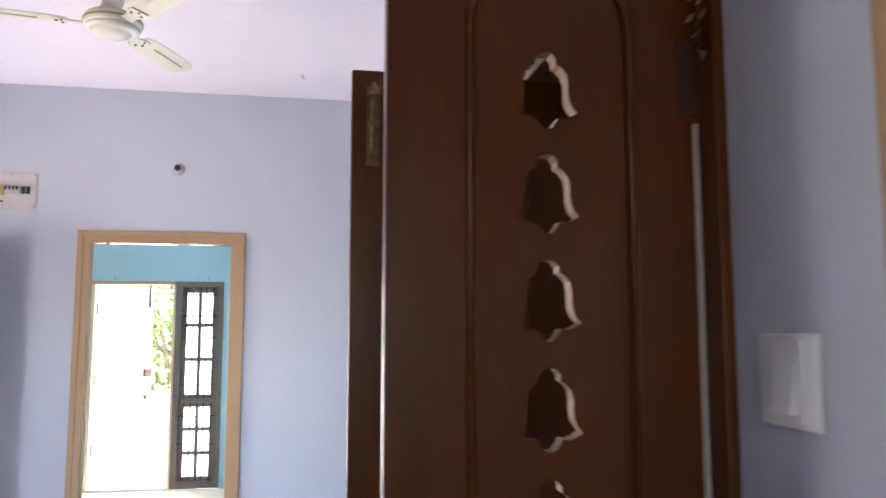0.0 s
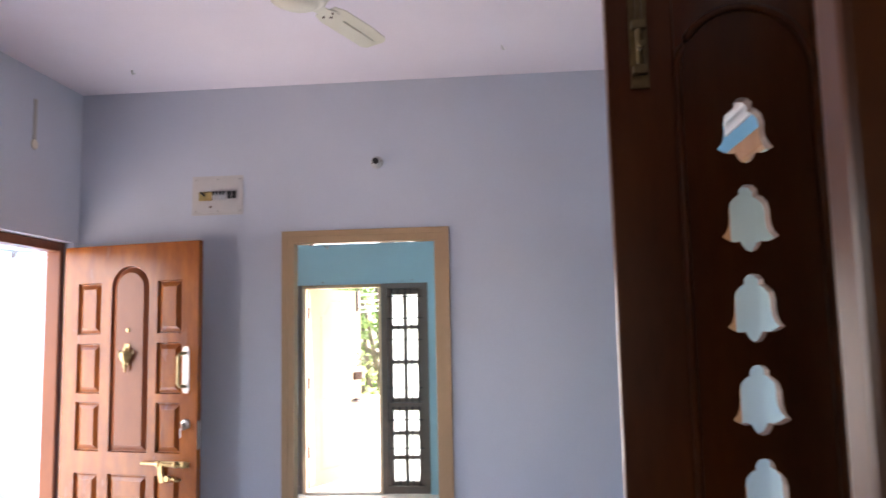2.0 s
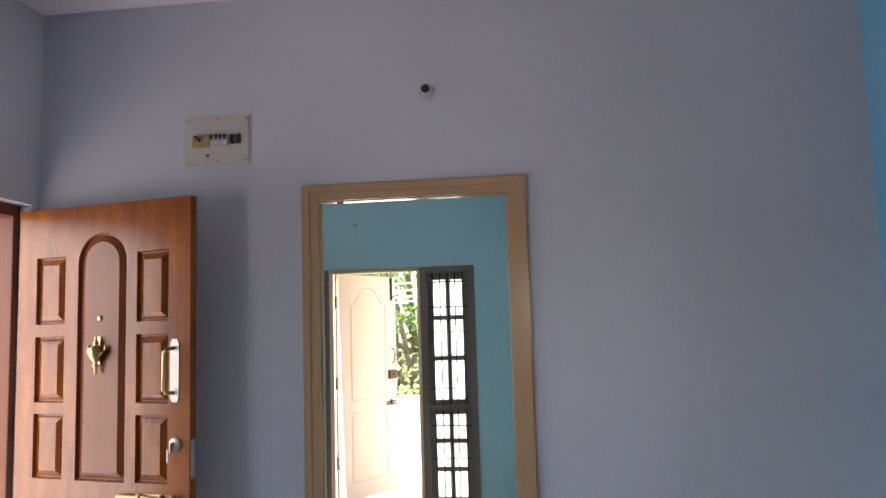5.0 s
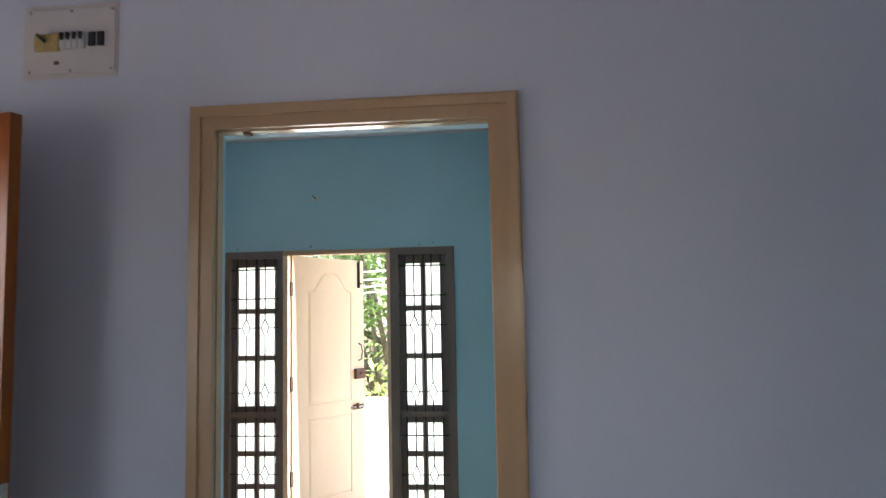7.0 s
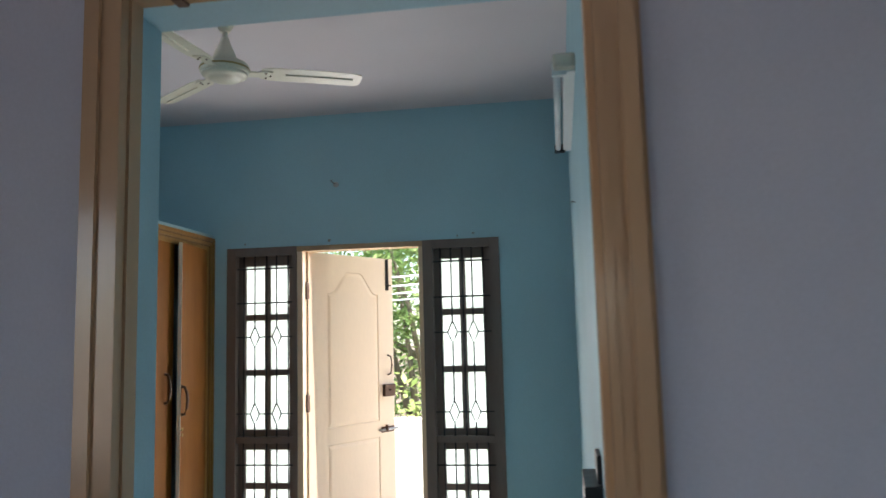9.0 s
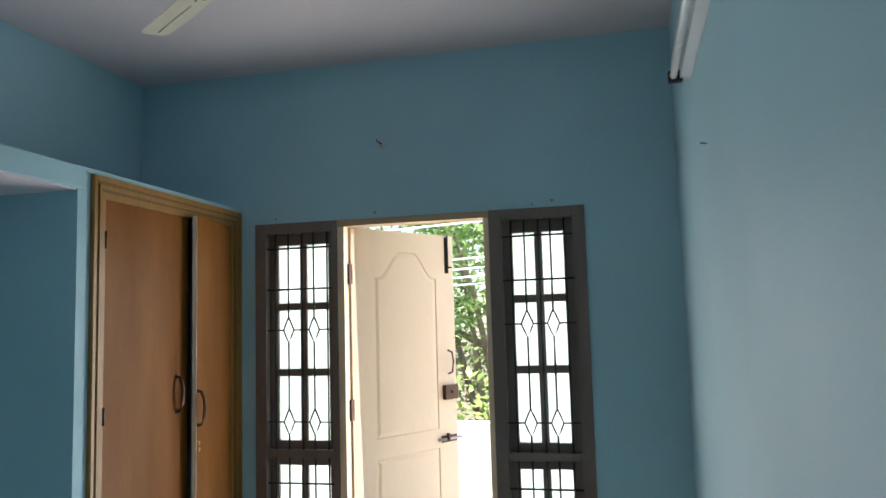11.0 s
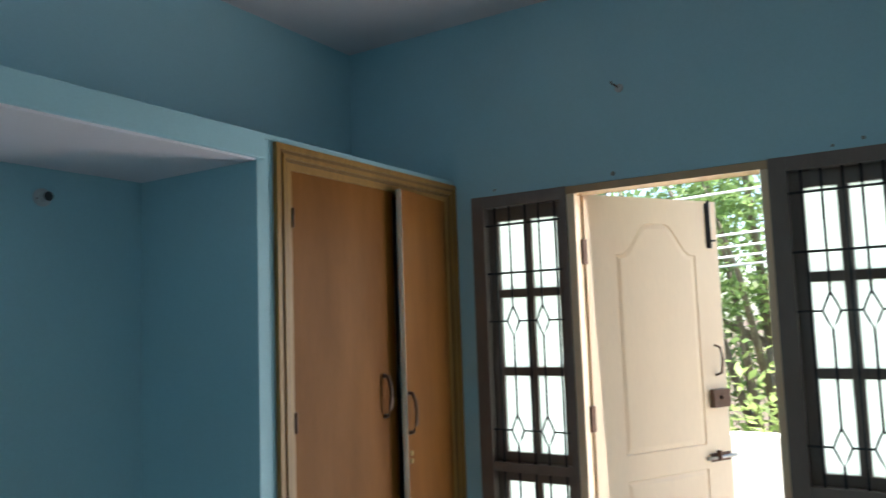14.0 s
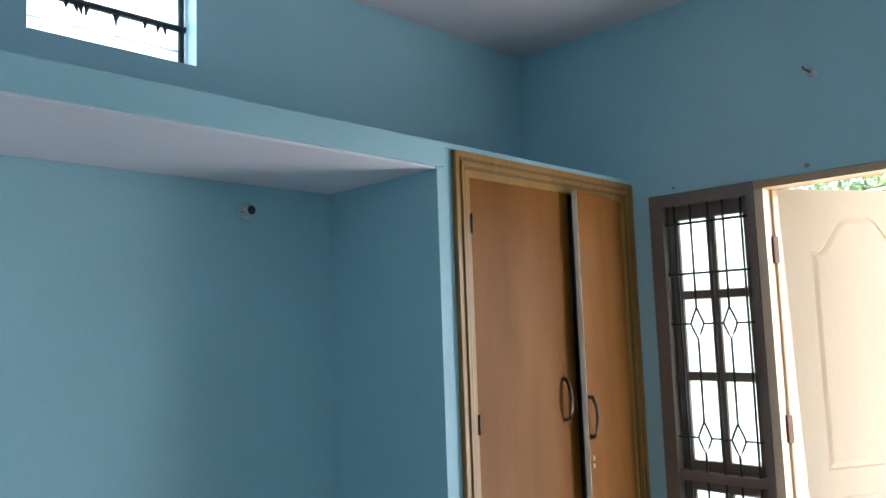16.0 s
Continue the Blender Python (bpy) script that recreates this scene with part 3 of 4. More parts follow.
# spandrels over the arched head
mx, mr = (MID[0] + MID[1]) / 2, (MID[1] - MID[0]) / 2
for sgn in (-1, 1):
    arc = [(mx + sgn * mr * math.cos(t), 1.8445 + mr * math.sin(t)) for t in [math.pi / 2 * k / 9 for k in range(10)]]
    band_top = 2.0
    bm.faces.new([bm.verts.new((u, 0, v)) for u, v in arc + [(mx, band_top), (mx + sgn * mr, band_top)]])
add_box(bm, (0, 0.018, 0), (LEAF_W, LEAF_T, LEAF_Z))
for p, q in (((0, 0), (LEAF_W, 0)), ((0, LEAF_Z), (LEAF_W, LEAF_Z)), ((0, 0), (0, LEAF_Z)), ((LEAF_W, 0), (LEAF_W, LEAF_Z))):
    bm.faces.new([bm.verts.new(v) for v in ((p[0], 0, p[1]), (q[0], 0, q[1]), (q[0], 0.018, q[1]), (p[0], 0.018, p[1]))])
bmesh.ops.remove_doubles(bm, verts=bm.verts, dist=0.0004)
part("door_leaf", bm, TEAK, main_door)
for a, b in SX:
    for c, d in SIDE_Z + [LOW_Z]:
        part("panel", raised_panel(a, b, c, d, 0.0), TEAK, main_door)
part("panel", raised_panel(*MID, *LOW_Z, 0.0), TEAK, main_door)
part("arched_panel", raised_panel(*MID, *MID_Z, 0.0, b=0.036, arch=True), TEAK_RED, main_door, "tall arched reddish panel")
part("lock_edge", box((LEAF_W + 0.0005, 0.006, 0.97), (LEAF_W + 0.003, 0.030, 1.12), 0.001), STEEL, main_door)
kx = mx - 0.008
part("viewer", lathe([(0.012, 0), (0.012, -0.004), (0.006, -0.007)], (kx, 0, 1.612), 16, "y"), BRASS, main_door, "round brass door viewer")
bm = lathe([(0.003, -0.092), (0.007, -0.084), (0.004, -0.074), (0.009, -0.064), (0.014, -0.056), (0.007, -0.046), (0.012, -0.038), (0.024, -0.024), (0.028, -0.004), (0.029, 0.010), (0.031, 0.014), (0.014, 0.022), (0.009, 0.030), (0.012, 0.038), (0.005, 0.050), (0.006, 0.060), (0.002, 0.068)], (kx, -0.020, 1.472), 20)
part("knocker", bm, BRASS, main_door, "urn-shaped brass door knocker")
part("knocker_ring", tube([(kx + 0.044 * math.sin(t), -0.016 - 0.010 * math.cos(t), 1.486 - 0.034 * math.cos(t)) for t in [math.pi * (k / 12 - 0.5) * 1.3 for k in range(13)]], 0.0048), BRASS, main_door)
part("knocker_plate", box((kx - 0.010, -0.004, 1.42), (kx + 0.010, 0, 1.535), 0.0015), BRASS, main_door)
hx = 0.830
part("pull_plate", prism([(hx + u, 1.392 + v) for u, v in ((-0.021, -0.105), (-0.012, -0.125), (0.012, -0.125), (0.021, -0.105), (0.021, 0.105), (0.012, 0.125), (-0.012, 0.125), (-0.021, 0.105))], 0, -0.004), STEEL, main_door, "pale steel back plate")
part("pull_handle", tube([(hx - 0.004, -0.004, 1.482), (hx - 0.008, -0.045, 1.478), (hx - 0.010, -0.055, 1.465), (hx - 0.010, -0.055, 1.320), (hx - 0.008, -0.045, 1.307), (hx - 0.004, -0.004, 1.303)], 0.0085, 10), BRASS, main_door, "brass pull handle")
part("lock_cylinder", lathe([(0.026, 0), (0.026, -0.006), (0.020, -0.012), (0.010, -0.014)], (hx + 0.005, 0, 1.105), 20, "y"), STEEL, main_door)
part("key", box((hx + 0.003, -0.034, 1.075), (hx + 0.006, -0.013, 1.113), 0.001), STEEL, main_door)
part("key_bunch", box((hx - 0.016, -0.028, 1.035), (hx - 0.010, -0.022, 1.085), 0.001), STEEL, main_door)
LX, LZ = 0.045, 0.020   # place of the latch on the middle rail
part("latch_rod", tube([(0.52 + LX, -0.014, 0.874 + LZ), (0.83 + LX - 0.02, -0.014, 0.868 + LZ)], 0.0085, 10), BRASS, main_door, "brass sliding latch")
for u in (0.63, 0.735, 0.79):
    part("latch_keeper", lathe([(0.013, -0.010), (0.018, -0.004), (0.018, 0.004), (0.013, 0.010)], (u + LX, -0.014, 0.871 + LZ), 14, "x"), BRASS, main_door)
part("latch_plate", box((0.60 + LX, -0.004, 0.856 + LZ), (0.81 + LX, 0, 0.886 + LZ), 0.001), BRASS, main_door)
part("latch_hasp", prism([(0.628 + LX, 0.882 + LZ), (0.656 + LX, 0.882 + LZ), (0.668 + LX, 0.80 + LZ), (0.662 + LX, 0.775 + LZ), (0.645 + LX, 0.775 + LZ), (0.636 + LX, 0.80 + LZ)], -0.010, -0.024, bevel=0.003), BRASS, main_door)
part("latch_staple", tube([(0.725 + LX, 0, 0.80 + LZ), (0.725 + LX, -0.028, 0.80 + LZ), (0.755 + LX, -0.028, 0.79 + LZ), (0.755 + LX, 0, 0.79 + LZ)], 0.007, 8), BRASS, main_door)
part("latch_knob", lathe([(0.010, 0), (0.010, -0.02), (0.017, -0.026), (0.015, -0.036)], (0.695 + LX, 0, 0.800 + LZ), 16, "y"), BRASS, main_door)

garland = thing("leaf_garland", pose(XW - 0.1, 3.95, 2.072), "dried red-brown leaf garland under the entrance lintel", "garland")
rng = random.Random(4)
part("string", tube([(0, -0.06 + 0.12 * k, 0.0 - 0.03 * math.sin(math.pi * k / 6)) for k in range(7)], 0.002, 6), DRYLEAF, garland)
for k in range(13):
    yy = -0.02 + 0.013 * k if k < 11 else 0.40 + 0.02 * (k - 11)
    L = 0.05 + 0.03 * rng.random()
    a = rng.uniform(-0.6, 0.6)
    bm = bmesh.new()
    pts = [(0, 0), (0.3, 0.14), (0.65, 0.15), (1, 0), (0.65, -0.15), (0.3, -0.14)]
    top = [bm.verts.new((rng.uniform(-0.006, 0.006), yy + L * (v * math.cos(a) + u * math.sin(a)), -0.02 - L * (u * math.cos(a) - v * math.sin(a)))) for u, v in pts]
    bm.faces.new(top)
    bmesh.ops.solidify(bm, geom=bm.faces[:], thickness=0.0015)
    part("leaf", bm, DRYLEAF, garland)

# ---- hall fittings ----
board = thing("switchboard", pose(-1.704, YN, 2.387), "ivory fuse board with a row of breakers on the lavender wall", "fuse board")
part("plate", box((-0.142, -0.008, -0.103), (0.142, 0, 0.103), 0.003), BOARD, board)
part("surround", box((-0.156, -0.003, -0.116), (0.150, 0.0, 0.116), 0.001), BOARD, board)
part("main_switch", box((-0.110, -0.022, -0.032), (-0.032, -0.008, 0.020), 0.003), OCHRE, board, "ochre-stained main switch")
part("main_lever", tube([(-0.098, -0.026, 0.018), (-0.072, -0.028, -0.006)], 0.005), BLACKPL, board)
for k in range(4):
    u = -0.030 + 0.020 * k
    part("breaker", box((u, -0.020, -0.028), (u + 0.0185, -0.008, 0.022), 0.002), DULLPL, board)
    part("breaker_lever", prism([(u + 0.004, 0.020), (u + 0.0145, 0.020), (u + 0.011, -0.002), (u + 0.0075, -0.002)], -0.028, -0.020), BLACKPL, board)
for u in (0.060, 0.088):
    part("fuse_switch", box((u, -0.016, -0.022), (u + 0.021, -0.008, 0.022), 0.002), BLACKPL, board)
part("stain", box((-0.052, -0.0095, -0.074), (-0.036, -0.008, -0.062), 0.0005), RUST, board, "small rust stain")
for u, v in ((-0.132, 0.093), (0, 0.093), (0.132, 0.093), (-0.132, -0.093), (0, -0.093), (0.132, -0.093)):
    part("screw", lathe([(0.005, 0), (0.004, -0.003)], (u, -0.008, v), 10, "y"), STEEL, board)


def bulb_holder(m, label):
    h = thing("bulb_holder", m, label, "lamp holder", group="empty bulb holders")
    part("base", lathe([(0.040, 0), (0.040, -0.006), (0.036, -0.012), (0.026, -0.020)], n=24, axis="y"), DULLPL, h)
    part("socket", lathe([(0.026, -0.018), (0.024, -0.034), (0.0225, -0.052), (0.017, -0.053), (0.016, -0.044)], n=24, axis="y"), DULLPL, h)
    part("socket_hole", lathe([(0.0205, -0.050), (0.0205, -0.0545)], n=20, axis="y"), BLACKPL, h, "dark brown socket opening")
    for s in (-1, 1):
        part("screw", lathe([(0.004, -0.016), (0.003, -0.020)], (0.030 * s, 0, 0.008 * s), 8, "y"), RUST, h)
    return h


bulb_holder(pose(-0.762, YN, 2.545) @ Matrix.Scale(0.9, 4), "white empty bulb holder on the lavender wall")


def hook(m, label):
    h = thing("wall_hook", m, label, "hook")
    part("plug", lathe([(0.019, 0), (0.016, -0.003), (0.010, -0.005)], (0.004, 0, -0.004), 11, "y"), DULLPL, h, "rough patch of pale plaster")
    part("shank", tube([(0, 0, 0), (-0.004, -0.022, 0.003), (-0.012, -0.036, 0.008), (-0.018, -0.038, 0.020)], 0.0035), RUST, h)
    return h


hook(pose(-1.906, YB, 2.455), "rusty bent iron hook in the blue wall")
for x, y in ((-2.05, 4.40), (-0.02, 4.32)):
    n = thing("ceiling_hook", pose(x, y, HALL_C), "small painted hook in the white ceiling", "hook")
    part("shank", tube([(0, 0, 0), (0, 0, -0.015), (0.008, 0, -0.024), (0.014, 0, -0.018)], 0.004), PUTTY, n)
tag = thing("wall_hanger", pose(XW, 4.33, 2.87), "faded paper strip hanging on the lavender wall", "hanging strip")
part("strip", box((0, -0.012, -0.26), (0.004, 0.012, 0), 0.001), PUTTY, tag)
part("pendant", lathe([(0.028, 0.0), (0.026, 0.006)], (0.001, 0, -0.25), 16, "x"), IVORY, tag)


def ceiling_fan(m, label, radius, drop, turn):
    """A three-bladed fan; its origin is on the ceiling."""
    f = thing("ceiling_fan", m, label, "ceiling fan", group="ceiling fans")
    part("canopy", lathe([(0.045, 0), (0.052, -0.012), (0.050, -0.045), (0.035, -0.085), (0.020, -0.11)], n=24), FANCREAM, f)
    part("rod", tube([(0, 0, -0.09), (0, 0, -drop + 0.10)], 0.011, 12), FANCREAM, f)
    part("lower_canopy", lathe([(0.017, -drop + 0.16), (0.024, -drop + 0.135), (0.044, -drop + 0.09), (0.060, -drop + 0.048)], n=24), FANCREAM, f)
    part("motor", lathe([(0.070, -drop + 0.048), (0.098, -drop + 0.040), (0.106, -drop + 0.024), (0.106, -drop + 0.004), (0.100, -drop - 0.004)], n=36), FANCREAM, f)
    part("motor_band", lathe([(0.1075, -drop + 0.020), (0.1075, -drop + 0.012)], n=36), OCHRE, f, "thin gold band")
    part("bottom_cover", lathe([(0.099, -drop - 0.003), (0.096, -drop - 0.012), (0.078, -drop - 0.022), (0.074, -drop - 0.020), (0.062, -drop - 0.030), (0.030, -drop - 0.038), (0.004, -drop - 0.040)], n=36), FANCREAM, f)
    for k in range(3):
        a = radians(turn + 120 * k)
        rot = Matrix.Rotation(a, 4, "Z") @ Matrix.Translation((0, 0, -drop + 0.008)) @ Matrix.Rotation(radians(-9), 4, "X")
        out = [(0.155, -0.045), (0.20, -0.060), (radius * 0.7, -0.066), (radius - 0.03, -0.060), (radius - 0.006, -0.048), (radius, -0.030), (radius - 0.006, 0.035), (radius - 0.025, 0.050), (0.20, 0.052), (0.155, 0.040)]
        bm = prism(out, -0.0015, 0.0015, "z")
        bm.transform(rot)
        blade = part("blade", bm, FANCREAM, f)
        bm = prism([(0.085, -0.024), (0.14, -0.022), (0.175, -0.036), (0.205, -0.030), (0.205, 0.030), (0.175, 0.036), (0.14, 0.022), (0.085, 0.024)], -0.006, -0.002, "z")
        bm.transform(rot)
        part("blade_bracket", bm, FANCREAM, f)
        for u, v in ((0.175, -0.02), (0.175, 0.02), (0.195, 0.0)):
            bm = lathe([(0.0045, -0.0095), (0.0045, -0.006)], (u, v, 0), 8)
            bm.transform(rot)
            part("rivet", bm, BRONZE, blade)
        bm = tube([(0.26, -0.012, -0.003), (radius - 0.04, -0.012, -0.003)], 0.003, 6)
        bm.transform(rot)
        part("blade_ridge", bm, FANCREAM, blade)
    return f


ceiling_fan(pose(-0.70, 2.95, HALL_C), "cream three-bladed ceiling fan under the white hall ceiling", 0.515, 0.320, 70)
ceiling_fan(pose(-1.90, 6.58, BED_C), "cream three-bladed ceiling fan under the bedroom ceiling", 0.60, 0.296, 25)

# ---- bedroom: balcony windows ----


def side_window(name, x0, x1, fl, fr, sl, sr):
    w = thing(name, pose(0, 0, 0), "grey-brown enamelled window with milky panes and an iron grille", "window", kind="structure")
    top, y0, y1 = 2.062, YB - 0.012, YB + 0.085
    z0 = FLOOR + 0.01
    part("window_frame", prism([(x0, z0), (x0, top), (x0 + fl, top), (x0 + fl, z0)], y0, y1, bevel=0.004), WINBROWN, w)
    part("window_frame", prism([(x1 - fr, z0), (x1 - fr, top), (x1, top), (x1, z0)], y0, y1, bevel=0.004), WINBROWN, w)
    part("window_frame", box((x0 + fl, y0 + 0.001, top - 0.055), (x1 - fr, y1 - 0.001, top), 0.003), WINBROWN, w)
    part("window_sill", box((x0 + fl, y0 + 0.001, z0), (x1 - fr, y1 - 0.001, z0 + 0.07), 0.003), WINBROWN, w)
    part("transom", box((x0 + fl, y0 + 0.010, 0.815), (x1 - fr, y1 - 0.001, 0.855), 0.003), WINBROWN, w)
    a, b = x0 + fl, x1 - fr
    ys, ye = YB + 0.040, YB + 0.075
    c = (a + sl + b - sr) / 2
    for lo, hi, rails, rt in ((0.855, 2.007, (1.61, 1.256), 0.062), (z0 + 0.07, 0.815, (0.545, 0.305), 0.045)):
        sash = part("sash", box((a, ys, lo), (a + sl, ye, hi), 0.003), WINBROWN, w)
        part("stile", box((b - sr, ys, lo), (b, ye, hi), 0.003), WINBROWN, sash)
        part("rail", box((a + sl, ys, hi - rt), (b - sr, ye, hi), 0.003), WINBROWN, sash)
        part("rail", box((a + sl, ys, lo), (b - sr, ye, lo + 0.042), 0.003), WINBROWN, sash)
        part("mullion", box((c - 0.019, ys + 0.001, lo + 0.042), (c + 0.019, ye - 0.001, hi - rt), 0.003), WINBROWN, sash)
        for z in rails:
            for p, q in ((a + sl, c - 0.019), (c + 0.019, b - sr)):
                part("glazing_bar", box((p, ys + 0.002, z - 0.019), (q, ye - 0.002, z + 0.019), 0.002), WINBROWN, sash)
        edges = [lo + 0.042, *sorted(rails), hi - rt]
        for p, q in ((a + sl, c - 0.019), (c + 0.019, b - sr)):
            for e, f in zip(edges, edges[1:]):
                part("pane", box((p - 0.004, ys + 0.015, e), (q + 0.004, ys + 0.019, f)), GLASS, w).visible_shadow = False
    # grille of round bars on the room side
    gy, r = YB + 0.012, 0.0052
    bars = [a + sl - 0.002, (a + sl + c) / 2, c + 0.006, (b - sr + c) / 2, b - sr + 0.004]
    for z in (1.925, 1.703, 0.68):
        part("grille_bar", tube([(a - 0.005, gy, z), (b + 0.005, gy, z)], r), IRON, w)
    dz = [1.484, 0.998, 0.40]
    for x in (bars[0], bars[2], bars[4]):
        part("grille_bar", tube([(x, gy + 0.001, z0 + 0.05), (x, gy + 0.001, 2.02)], r), IRON, w)
    for x in (bars[1], bars[3]):
        cuts = [2.02]
        for z in dz:
            cuts += [z + 0.066, z - 0.066]
        cuts += [z0 + 0.05]
        for hi, lo in zip(cuts[::2], cuts[1::2]):
            part("grille_bar", tube([(x, gy, lo), (x, gy, hi)], r), IRON, w)
        for z in dz:
            part("grille_diamond", tube([(x, gy, z + 0.068), (x + 0.016, gy, z + 0.034), (x + 0.030, gy, z), (x + 0.016, gy, z - 0.034), (x, gy, z - 0.068), (x - 0.016, gy, z - 0.034), (x - 0.030, gy, z), (x - 0.016, gy, z + 0.034), (x, gy, z + 0.068)], 0.0048, 6), IRON, w)
    for z in dz:
        xs = [a - 0.02, bars[1] - 0.030, bars[1] + 0.030, bars[3] - 0.030, bars[3] + 0.030, b + 0.02]
        for p, q in zip(xs[::2], xs[1::2]):
            part("grille_bar", tube([(p, gy, z), (q, gy, z)], 0.0042), IRON, w)
    return w


side_window("window_1", -2.640, -2.166, 0.062, 0.030, 0.048, 0.040)
side_window("window_2", -1.343, -0.862, 0.062, 0.062, 0.048, 0.048)

rng = random.Random(21)
lip = [(-2.66 + 0.03 * k, 2.062) for k in range(62)]
edge = [(x, z + 0.006 + 0.010 * abs(noise.noise(Vector((x * 6, 0.3, 0)))) + 0.004 * rng.random()) for x, z in lip]
tagged(part("plaster_lip", prism(lip + edge[::-1], YB - 0.0045, YB + 0.004), BLUE), "uneven blue plaster lip over the balcony opening", "trim", kind="structure")
for x, z, r in ((-1.02, 2.095, 0.007), (-1.95, 2.09, 0.010), (-1.12, 2.082, 0.006), (-2.52, 2.088, 0.006)):
    tagged(part("plaster_blob", lathe([(r, 0), (r * 0.8, -0.006), (r * 0.3, -0.009)], (x, YB, z), 8, "y"), GROUT), "small grey plaster blob on the blue wall", "trim", kind="structure")

# balcony door
bd_frame = thing("door_frame_6", pose(0, 0, 0), "cream and brown frame of the balcony door", "door frame", kind="structure")
part("head", box((-2.166, YB - 0.008, 2.026), (-1.343, YB + 0.10, 2.060), 0.003), BEIGE, bd_frame)
part("jamb", box((-2.166, YB - 0.004, FLOOR), (-2.128, YB + 0.10, 2.026), 0.003), CREAM, bd_frame)
part("jamb", box((-1.372, YB - 0.004, FLOOR), (-1.343, YB + 0.10, 2.026), 0.003), CREAM, bd_frame)
part("threshold", box((-2.128, YB - 0.02, FLOOR), (-1.372, YB + 0.19, FLOOR + 0.03), 0.004), TILE, bd_frame)

BW, BT, BH = 0.812, 0.034, 2.03
bdoor = thing("balcony_door", pose(-2.115, YB + 0.065, 0, 0, 0, 60.5), "cream enamelled moulded door swung out to the balcony", "door")


def ogee_outline(x0, x1, z0, zl, zh):
    """A panel with an arched ogee head."""
    c, n = (x0 + x1) / 2, 24
    pts = [(x0, z0), (x1, z0)]
    for k in range(n + 1):
        u = 1 - 2 * k / n
        s = abs(u)
        h = 0.0 if s > 0.92 else 0.5 + 0.5 * math.cos(math.pi * min(1, max(0, (s - 0.22) / 0.70)))
        pts.append((c + u * (x1 - x0) / 2, zl + (zh - zl) * h))
    return pts


def offset_to(pts, k, c):
    return [(c[0] + (u - c[0]) * k[0], c[1] + (v - c[1]) * k[1]) for u, v in pts]


def framed_face(w, h, panels, y, depth, thick):
    """A moulded door skin: flat face with sunk grooves round raised panels."""
    bm = box((0, y + depth, 0.0), (w, y + thick, h))
    cuts = sorted({0, h, *[v for p in panels for v in (min(q[1] for q in p), max(q[1] for q in p))]})
    x0, x1 = min(q[0] for q in panels[0]), max(q[0] for q in panels[0])

    def quad(a, b, c, d):
        bm.faces.new([bm.verts.new(v) for v in ((a, y, c), (b, y, c), (b, y, d), (a, y, d))])
    quad(0, x0, 0, h)
    quad(x1, w, 0, h)
    prev = 0
    for p in sorted(panels, key=lambda q: q[0][1]):
        lo, hi = p[0][1], max(q[1] for q in p)
        quad(x0, x1, prev, lo)
        head = p[2:]
        bm.faces.new([bm.verts.new((u, y, v)) for u, v in head + [(x0, hi + 0.002), (x1, hi + 0.002)]])
        prev = hi + 0.002
        c = ((x0 + x1) / 2, (lo + hi) / 2)
        wd, ht = x1 - x0, hi - lo
        rings = []
        for inset, dep in ((0, 0), (0.004, depth * 0.85), (0.008, depth * 0.85), (0.024, 0.001), (0.030, 0.0)):
            q = offset_to(p, (1 - 2 * inset / wd, 1 - 2 * inset / ht), c)
            rings.append([bm.verts.new((u, y + dep, v)) for u, v in q])
        for r0, r1 in zip(rings, rings[1:]):
            for i in range(len(p)):
                j = (i + 1) % len(p)
                bm.faces.new((r0[i], r0[j], r1[j], r1[i]))
        bm.faces.new(rings[-1])
    quad(x0, x1, prev, h)
    for p, q in (((0, 0), (w, 0)), ((0, h), (w, h)), ((0, 0), (0, h)), ((w, 0), (w, h))):
        bm.faces.new([bm.verts.new(v) for v in ((p[0], y, p[1]), (q[0], y, q[1]), (q[0], y + depth, q[1]), (p[0], y + depth, p[1]))])
    return bm


up_panel = ogee_outline(0.165, 0.655, 0.878, 1.765, 1.912)
low_panel = [(0.165, 0.14), (0.655, 0.14), (0.655, 0.770), (0.165, 0.770)]
part("door_leaf", framed_face(BW, BH, [low_panel, up_panel], 0.0, 0.006, BT), CREAM, bdoor)
part("pull_handle", tube([(0.745, -0.002, 1.335), (0.748, -0.030, 1.325), (0.750, -0.040, 1.27), (0.748, -0.030, 1.205), (0.745, -0.002, 1.195)], 0.006, 8), BRONZE, bdoor, "dark bronze pull handle")
part("rim_lock", box((0.690, -0.028, 1.045), (0.800, 0.0, 1.130), 0.003), BRONZE, bdoor, "brown rim lock box")
part("lock_knob", lathe([(0.008, 0), (0.010, -0.012)], (0.745, -0.028, 1.09), 12, "y"), BRONZE, bdoor)
part("slide_bolt", tube([(0.64, -0.012, 0.815), (0.83, -0.012, 0.815)], 0.008, 10), STEEL, bdoor)
part("slide_bolt_plate", box((0.67, -0.006, 0.795), (0.80, 0.0, 0.835), 0.002), BRONZE, bdoor)
part("slide_bolt_tab", box((0.70, -0.035, 0.807), (0.712, -0.012, 0.85), 0.002), BRONZE, bdoor)
part("tower_bolt", box((0.735, -0.006, 1.80), (0.765, 0.0, 2.02), 0.001), IRON, bdoor, "black iron tower bolt")
part("tower_bolt_rod", tube([(0.75, -0.012, 1.80), (0.75, -0.012, 2.03)], 0.006), IRON, bdoor)
part("tower_bolt_knob", tube([(0.75, -0.012, 1.835), (0.768, -0.03, 1.835)], 0.005), IRON, bdoor)
for z in (0.3, 1.0, 1.72):
    part("hinge", box((-0.020, -0.008, z), (0.004, 0.004, z + 0.11), 0.002), BRONZE, bdoor)

